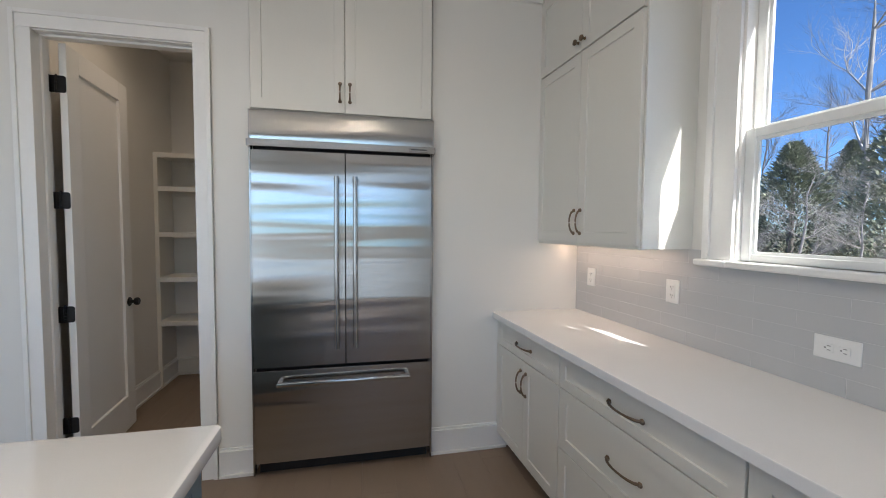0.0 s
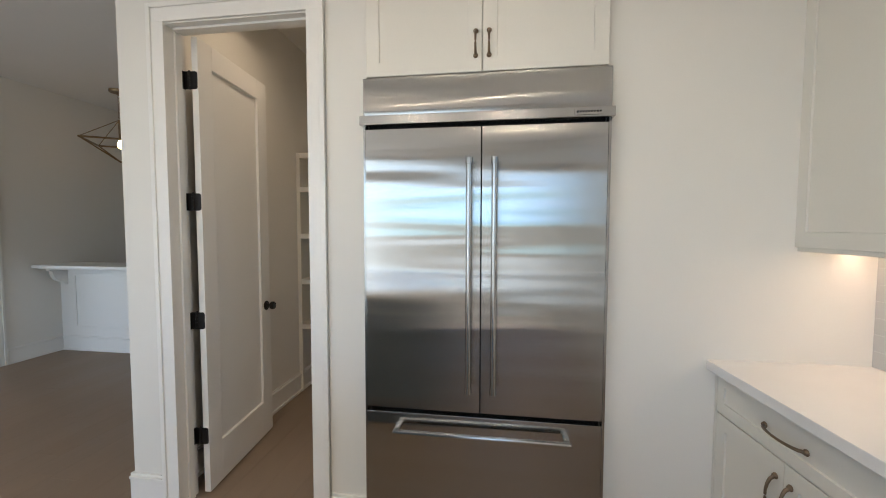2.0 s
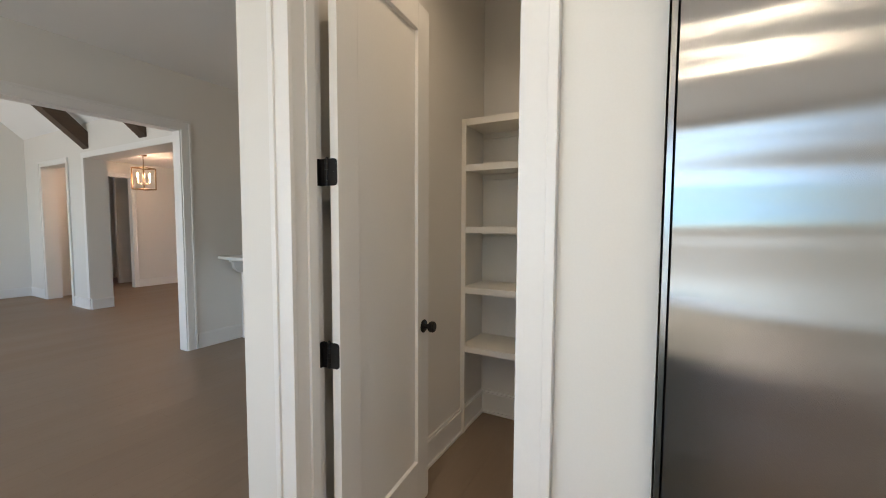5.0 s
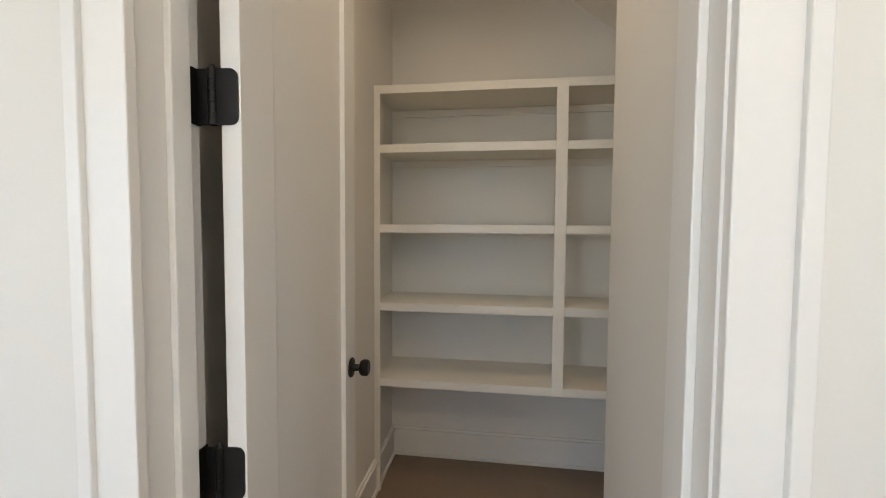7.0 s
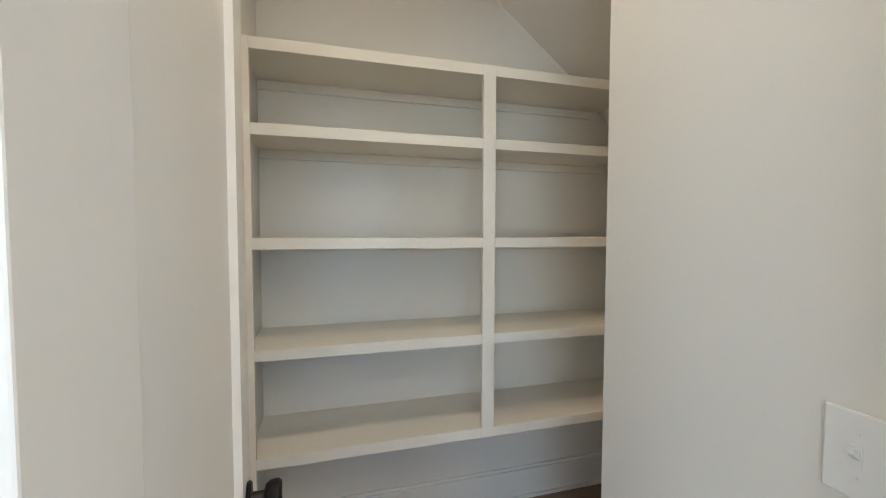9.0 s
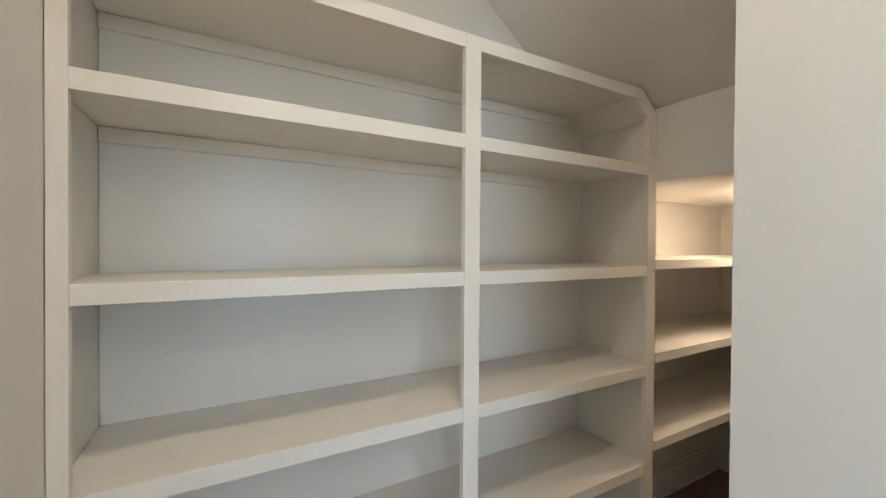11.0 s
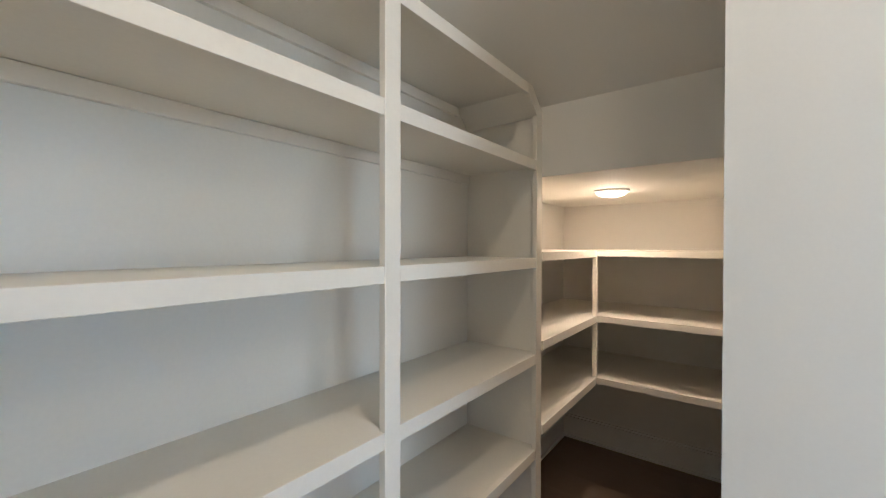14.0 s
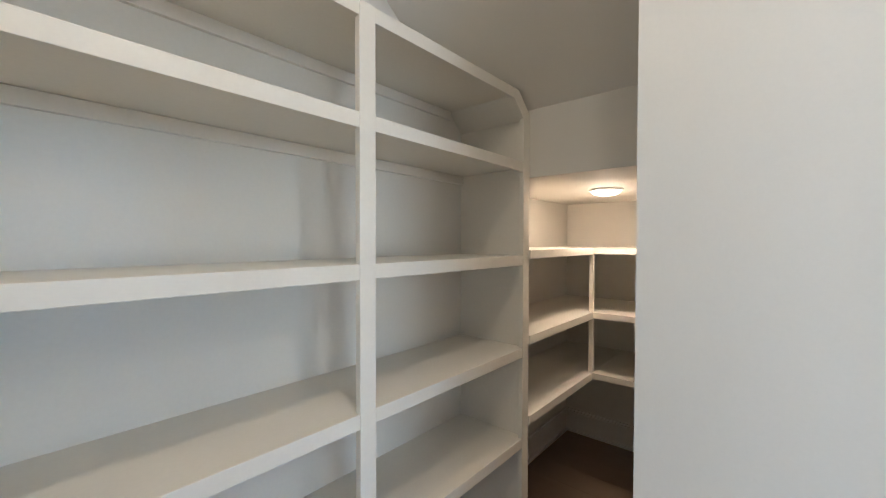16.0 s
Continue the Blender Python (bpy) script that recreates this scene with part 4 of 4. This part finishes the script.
# ---------------------------------------------------------------- half wall with bar ledge
bm = block(WEST, END_X, PONY_Y, PONY_Y + 0.13, 0, 1.0)
structure("wall_half", bm, TRIM, "white panelled half wall under a bar ledge", "wall")
structure("baseboard", baseboard(bmesh.new(), "x", WEST + 0.02, END_X - 0.02, PONY_Y, -1), TRIM, "white baseboard below the half wall", "baseboard")
for x0 in (-4.45, -3.55, -2.65, -1.95):
    bm = bmesh.new()
    a, b, z0, z1 = x0 + 0.06, x0 + 0.80, 0.26, 0.92
    for i, j, k, m in ((a, b, z0, z0 + 0.03), (a, b, z1 - 0.03, z1), (a, a + 0.03, z0 + 0.03, z1 - 0.03), (b - 0.03, b, z0 + 0.03, z1 - 0.03)):
        box(bm, i, j, PONY_Y - 0.012, PONY_Y, k, m, 0.003)
    structure("trim", bm, TRIM, "white picture-frame moulding on the half wall", "trim")
ledge = thing("bar_ledge", "white painted bar ledge on brackets over the half wall", "ledge")
part("top", block(WEST + 0.003, END_X - 0.003, 1.90, PONY_Y + 0.16, 1.002, 1.036, 0.006), TRIM, ledge)
part("apron", block(WEST + 0.003, END_X - 0.003, 1.97, PONY_Y - 0.0005, 0.985, 1.0018, 0.003), TRIM, ledge)


def corbel(x0):
    out = [(PONY_Y, 0.984), (2.0, 0.984), (2.0, 0.962), (2.03, 0.955)]
    out += [(2.03 + 0.115 * (1 - math.cos(k / 8 * math.pi / 2)) + 0.0, 0.955 - 0.13 * math.sin(k / 8 * math.pi / 2)) for k in range(1, 9)]
    out += [(2.15, 0.79), (PONY_Y, 0.79)]
    return prism(bmesh.new(), out, "x", x0, x0 + 0.05)


for x0 in (WEST + 0.06, -3.5, -2.4):
    part("bracket", corbel(x0), TRIM, ledge)

# pendant: open wire diamond with one bulb
pd = thing("pendant_lamp", "aged brass open diamond pendant lamp with one lit bulb", "pendant lamp", at=Matrix.Translation((-3.77, 2.27, CEILING)))
part("canopy", turned(bmesh.new(), [(0.085, -0.028), (0.088, -0.022), (0.088, 0.0)], Matrix.Identity(4)), BRASS, pd, smooth=True)
bm = bmesh.new()
for k in range(9):
    z = -0.04 - k * 0.033
    c = [Vector((0.009 * math.cos(a), 0, 0.020 * math.sin(a))) for a in [i * math.pi / 5 for i in range(11)]]
    q = pose(0, 0, z, 0, 0, 90 * (k % 2))
    sweep(bm, [q @ p for p in c], 0.0028, 6)
part("chain", bm, BRASS, pd)
apex, tipz, low_z, R = -0.335, -0.60, -0.82, 0.40
ring = [Vector((R * math.cos(a), R * math.sin(a), tipz)) for a in [math.pi / 4 + i * math.pi / 2 for i in range(4)]]
ring = [pose(0, 0, 0, 0, 0, 33) @ p for p in ring]
for i in range(4):
    part("rim_bar", rod(bmesh.new(), ring[i], ring[(i + 1) % 4], 0.011, 8), BRASS, pd)
    part("upper_bar", rod(bmesh.new(), ring[i], (0, 0, apex), 0.004, 8), BRASS, pd)
    part("lower_bar", rod(bmesh.new(), ring[i], (0, 0, low_z), 0.008, 8), BRASS, pd)
part("socket", rod(bmesh.new(), (0, 0, apex), (0, 0, -0.56), 0.014, 12), BRASS, pd)
part("bulb", turned(bmesh.new(), [(0.012, -0.56), (0.022, -0.585), (0.030, -0.615), (0.026, -0.645), (0.012, -0.665)], Matrix.Identity(4), 16), BULB, pd, "lit clear bulb", smooth=True)

# chandelier: square cage with candle bulbs
ch = thing("chandelier", "bronze square cage chandelier with lit candle bulbs", "chandelier", at=Matrix.Translation((-8.7, 3.02, 2.72)) @ pose(0, 0, 0, 0, 0, 20))
part("canopy", turned(bmesh.new(), [(0.06, -0.02), (0.065, 0.0)], Matrix.Identity(4)), BRASS, ch, smooth=True)
part("stem", rod(bmesh.new(), (0, 0, -0.02), (0, 0, -0.64), 0.007, 8), BRASS, ch)
c4 = [(-0.13, -0.13), (0.13, -0.13), (0.13, 0.13), (-0.13, 0.13)]
for i in range(4):
    (x0, y0), (x1, y1) = c4[i], c4[(i + 1) % 4]
    part("cage_post", rod(bmesh.new(), (x0, y0, -0.25), (x0, y0, -0.65), 0.012, 6), BRASS, ch)
    for z in (-0.25, -0.65):
        part("cage_bar", rod(bmesh.new(), (x0, y0, z), (x1, y1, z), 0.011, 6), BRASS, ch)
    part("arm", rod(bmesh.new(), (0, 0, -0.56), (x0 * 0.5, y0 * 0.5, -0.53), 0.006, 6), BRASS, ch)
    cd = part("candle", rod(bmesh.new(), (x0 * 0.5, y0 * 0.5, -0.53), (x0 * 0.5, y0 * 0.5, -0.43), 0.011, 8), PLASTIC, ch)
    part("bulb", turned(bmesh.new(), [(0.008, -0.43), (0.018, -0.40), (0.015, -0.365), (0.004, -0.335)], Matrix.Translation((x0 * 0.5, y0 * 0.5, 0)), 10), BULB, cd, "lit candle bulb", smooth=True)

# beams along the vault
for bx in (-8.08, -6.29):
    lo = [(LV_Y, 2.60), (-1.0, 2.60 + 0.95 * (LV_Y + 1.0)), (-1.0, vault(-1.0)), (LV_Y, 2.86)]
    ob = tagged(new("ceiling_beam", mesh_of("ceiling_beam", prism(bmesh.new(), lo, "x", bx - 0.10, bx + 0.10), BEAM)), "dark stained rough timber beam under the vaulted ceiling", "beam", "beams of the vault")


# ---------------------------------------------------------------- trees outside the window
BARK = material("grey_bark", (0.20, 0.175, 0.15), 0.9, vary=0.3, scale=6, fine=50, bump=0.3)
PALE = material("pale_twigs", (0.36, 0.33, 0.30), 0.9, vary=0.25, scale=6, fine=50, bump=0.2)
CEDAR = material("cedar_foliage", (0.27, 0.285, 0.20), 0.8, vary=0.5, scale=1.6, fine=14, bump=0.0, random_tint=0.9)
SCRUB = material("dry_scrub", (0.20, 0.16, 0.11), 0.9, vary=0.4, scale=3, fine=20, bump=0.0, random_tint=0.6)


def at_bearing(deg, dist):
    a = radians(deg)
    return 0.59 + dist * math.cos(a), -2.44 + dist * math.sin(a)


def ground_z(x):
    return -0.38 + 0.85 * min(1.0, max(0.0, x - 2.25) / 13.0)


def cedar(deg, dist, height, radius, seed):
    rng = random.Random(seed)
    x, y = at_bearing(deg, dist)
    tree = thing("cedar_tree", "dense grey-green cedar tree at the wood's edge", "tree", "cedars outside", Matrix.Translation((x, y, ground_z(x) - 0.05)))
    part("trunk", rod(bmesh.new(), (0, 0, 0), (0, 0, height * 0.92), 0.11, 9, 0.02), BARK, tree)
    verts, faces = [], []
    for _ in range(11000):
        h = rng.random() ** 0.85
        edge = radius * ((1 - h) ** 0.75 + 0.04) * (0.78 + 0.35 * noise.noise((h * 5 + seed, 3.1 * math.cos(_ * 2.4), 3.1 * math.sin(_ * 2.4))))
        a = _ * 2.4 + rng.uniform(-0.2, 0.2)
        r = edge * rng.random() ** 0.4
        c = Vector((r * math.cos(a), r * math.sin(a), height * (0.06 + 0.94 * h)))
        out = Vector((math.cos(a), math.sin(a), rng.uniform(0.1, 1.3))).normalized()
        side = out.cross(Vector((rng.uniform(-1, 1), rng.uniform(-1, 1), 1))).normalized()
        s = rng.uniform(0.022, 0.06)
        k = len(verts)
        verts += [c - side * s * 0.35, c + side * s * 0.35, c + out * s * 2.2 + side * s * 0.2, c + out * s * 1.2 - side * s * 0.7]
        faces.append((k, k + 1, k + 2, k + 3))
    me = bpy.data.meshes.new("crown")
    me.from_pydata(verts, [], faces)
    me.materials.append(CEDAR)
    ob = new("crown", me)
    ob.parent = tree


def limb(bm, rng, p, d, length, r, depth, spread):
    n = 3
    pts, rad = [p], [r]
    for i in range(n):
        d = (d + Vector((rng.uniform(-1, 1), rng.uniform(-1, 1), rng.uniform(-0.4, 0.7))) * 0.16).normalized()
        p = p + d * length / n
        pts.append(p)
        rad.append(r * (1 - 0.5 * (i + 1) / n))
    sweep(bm, pts, rad, 5 if depth > 1 else 3)
    if depth:
        for q, rr in zip(pts[1:], rad[1:]):
            for _ in range(2 if depth > 1 else 2):
                nd = (d + Vector((rng.uniform(-1, 1), rng.uniform(-1, 1), rng.uniform(-0.3, 0.9))) * spread).normalized()
                limb(bm, rng, q, nd, length * rng.uniform(0.5, 0.72), rr * 0.62, depth - 1, spread)


def bare_tree(deg, dist, height, r, mat, seed, depth=3, lean=0.0, label="bare winter tree with fine grey branches"):
    rng = random.Random(seed)
    x, y = at_bearing(deg, dist)
    tree = thing("bare_tree", label, "tree", "bare trees outside", Matrix.Translation((x, y, ground_z(x) - 0.05)))
    bm = bmesh.new()
    pts, rad = [], []
    for i in range(7):
        s = i / 6
        pts.append(Vector((lean * s + 0.08 * rng.uniform(-1, 1) * s, 0.08 * rng.uniform(-1, 1) * s, height * s)))
        rad.append(r * (1 - 0.82 * s))
    sweep(bm, pts, rad, 8)
    part("trunk", bm, mat, tree)
    bm = bmesh.new()
    for p, rr in zip(pts[2:], rad[2:]):
        for _ in range(3):
            a = rng.uniform(0, 2 * math.pi)
            limb(bm, rng, p, Vector((math.cos(a), math.sin(a), rng.uniform(0.2, 0.8))).normalized(), height * rng.uniform(0.16, 0.30), rr * 0.5, depth, 0.75)
    part("limbs", bm, mat, tree)


cedar(36.5, 14.0, 3.6, 1.75, 3)
cedar(28.0, 12.5, 4.1, 1.9, 5)
cedar(41.5, 17.0, 3.2, 1.6, 8)
cedar(32.0, 18.0, 3.9, 1.8, 9)
bare_tree(31.2, 15.0, 9.5, 0.10, PALE, 12, 3)
bare_tree(36.0, 10.5, 2.6, 0.035, PALE, 21, 3, 0.3, "low bare shrub tree with pale tangled twigs")
bare_tree(39.5, 10.0, 2.1, 0.03, PALE, 22, 3, -0.2, "low bare shrub tree with pale tangled twigs")
bare_tree(31.5, 10.0, 2.3, 0.03, PALE, 23, 3, 0.2, "low bare shrub tree with pale tangled twigs")
bare_tree(39.0, 20.0, 5.2, 0.07, BARK, 31, 3)
bare_tree(34.0, 22.0, 6.0, 0.08, BARK, 41, 3)
bare_tree(26.5, 19.0, 8.0, 0.09, BARK, 51, 3)
rng = random.Random(77)
verts, faces = [], []
for _ in range(9000):
    d, dist = rng.uniform(18, 52), rng.uniform(7, 26)
    x, y = at_bearing(d, dist)
    base = Vector((x, y, ground_z(x)))
    top_p = base + Vector((rng.uniform(-0.3, 0.3), rng.uniform(-0.3, 0.3), rng.uniform(0.1, 0.75)))
    s = Vector((rng.uniform(-1, 1), rng.uniform(-1, 1), 0)).normalized() * 0.012
    k = len(verts)
    verts += [base - s, base + s, top_p]
    faces.append((k, k + 1, k + 2))
me = bpy.data.meshes.new("dry_grass")
me.from_pydata(verts, [], faces)
me.materials.append(SCRUB)
tagged(new("dry_grass", me), "dry winter scrub and grass below the trees", "grass", kind="stuff")

# ---------------------------------------------------------------- backsplash tiles
splash = structure("backsplash", block(RIGHT - 0.0096, RIGHT - 0.0004, -3.28, -0.002, 0.9145, 1.306), GROUT, "pale grout bed of the tiled backsplash", "backsplash")
box_up = structure("backsplash", block(RIGHT - 0.0096, RIGHT - 0.0004, -1.0, -0.002, 1.306, 1.372), GROUT, "pale grout bed of the tiled backsplash", "backsplash")
ROW, LEN = 0.0655, 0.305


def tile_mesh(w, h):
    bm = bmesh.new()
    box(bm, -0.0065, 0.0, 0, w, 0, h)
    face = [e for e in bm.edges if all(v.co.x < -0.006 for v in e.verts)]
    bmesh.ops.bevel(bm, geom=face, offset=0.0009, segments=1, affect="EDGES")
    return mesh_of("tile", bm, TILE)


tiles = {}
rng = random.Random(4)
for r in range(7):
    z0 = 0.9155 + r * ROW
    y_end = -3.27 if r < 6 else -0.995
    y = -0.003
    w = LEN if r % 2 == 0 else LEN / 2
    while y - 0.03 > y_end:
        w = min(w, y - y_end)
        key = (round(w, 3), 0.0645 if r < 6 else 0.0612)
        if key not in tiles:
            tiles[key] = tile_mesh(w - 0.0011, key[1])
        t = new("tile", tiles[key])
        t.parent = splash
        t.matrix_local = pose(RIGHT - 0.004, y - w + 0.0007, z0, 0, rng.uniform(-0.22, 0.22), rng.uniform(-0.07, 0.07))
        y -= w
        w = LEN

# turn the window wall and what stands along it to its true angle
ALONG = {"wall_window", "base_cabinet", "countertop", "upper_cabinet", "window_1", "outlet", "backsplash", "under_cabinet_strip"}
for ob in list(scene.objects):
    if ob.parent is None and ob.name.split(".")[0] in ALONG:
        ob.matrix_basis = RUN @ ob.matrix_basis

# ---------------------------------------------------------------- oak boards, running towards the fridge wall
PW = 0.186
floor_ob = bpy.data.objects["floor"]
board_meshes = {}


def board_mesh(length):
    bm = bmesh.new()
    box(bm, 0.0002, PW - 0.0002, 0.0002, length - 0.0002, -0.0118, 0.0)
    up_edges = [e for e in bm.edges if all(v.co.z > -0.001 for v in e.verts)]
    bmesh.ops.bevel(bm, geom=up_edges, offset=0.0006, segments=1, affect="EDGES")
    return mesh_of("board", bm, WOOD)


rng = random.Random(9)
near, far = [], []
x = -12.6
while x < 2.65:
    y = -6.1 + rng.uniform(-1.5, 0)
    while y < 6.0:
        ln = rng.choice((1.2, 1.5, 1.8, 2.1))
        (near if -3.2 < x < 2.1 and y + ln > -2.6 and y < 2.4 else far).append((x, y, ln))
        y += ln
    x += PW
far += near[300:]
near = near[:300]
for x, y, ln in near:
    if ln not in board_meshes:
        board_meshes[ln] = board_mesh(ln)
    t = new("board", board_meshes[ln])
    t.parent = floor_ob
    t.location = (x, y, 0)
verts, faces = [], []
for x, y, ln in far:
    k = len(verts)
    g = 0.0002
    for dz, e in ((-0.0118, g), (-0.0006, g), (0.0, g + 0.0006)):
        verts += [(x + e, y + e, dz), (x + PW - e, y + e, dz), (x + PW - e, y + ln - e, dz), (x + e, y + ln - e, dz)]
    for q in (0, 4):
        for i in range(4):
            j = (i + 1) % 4
            faces.append((k + q + i, k + q + j, k + q + 4 + j, k + q + 4 + i))
    faces.append((k + 8, k + 9, k + 10, k + 11))
me = bpy.data.meshes.new("boards")
me.from_pydata(verts, [], faces)
me.materials.append(WOOD)
bo = new("boards", me)
bo.parent = floor_ob
tagged(bo, "dusty brown oak boards farther off", kind="stuff")
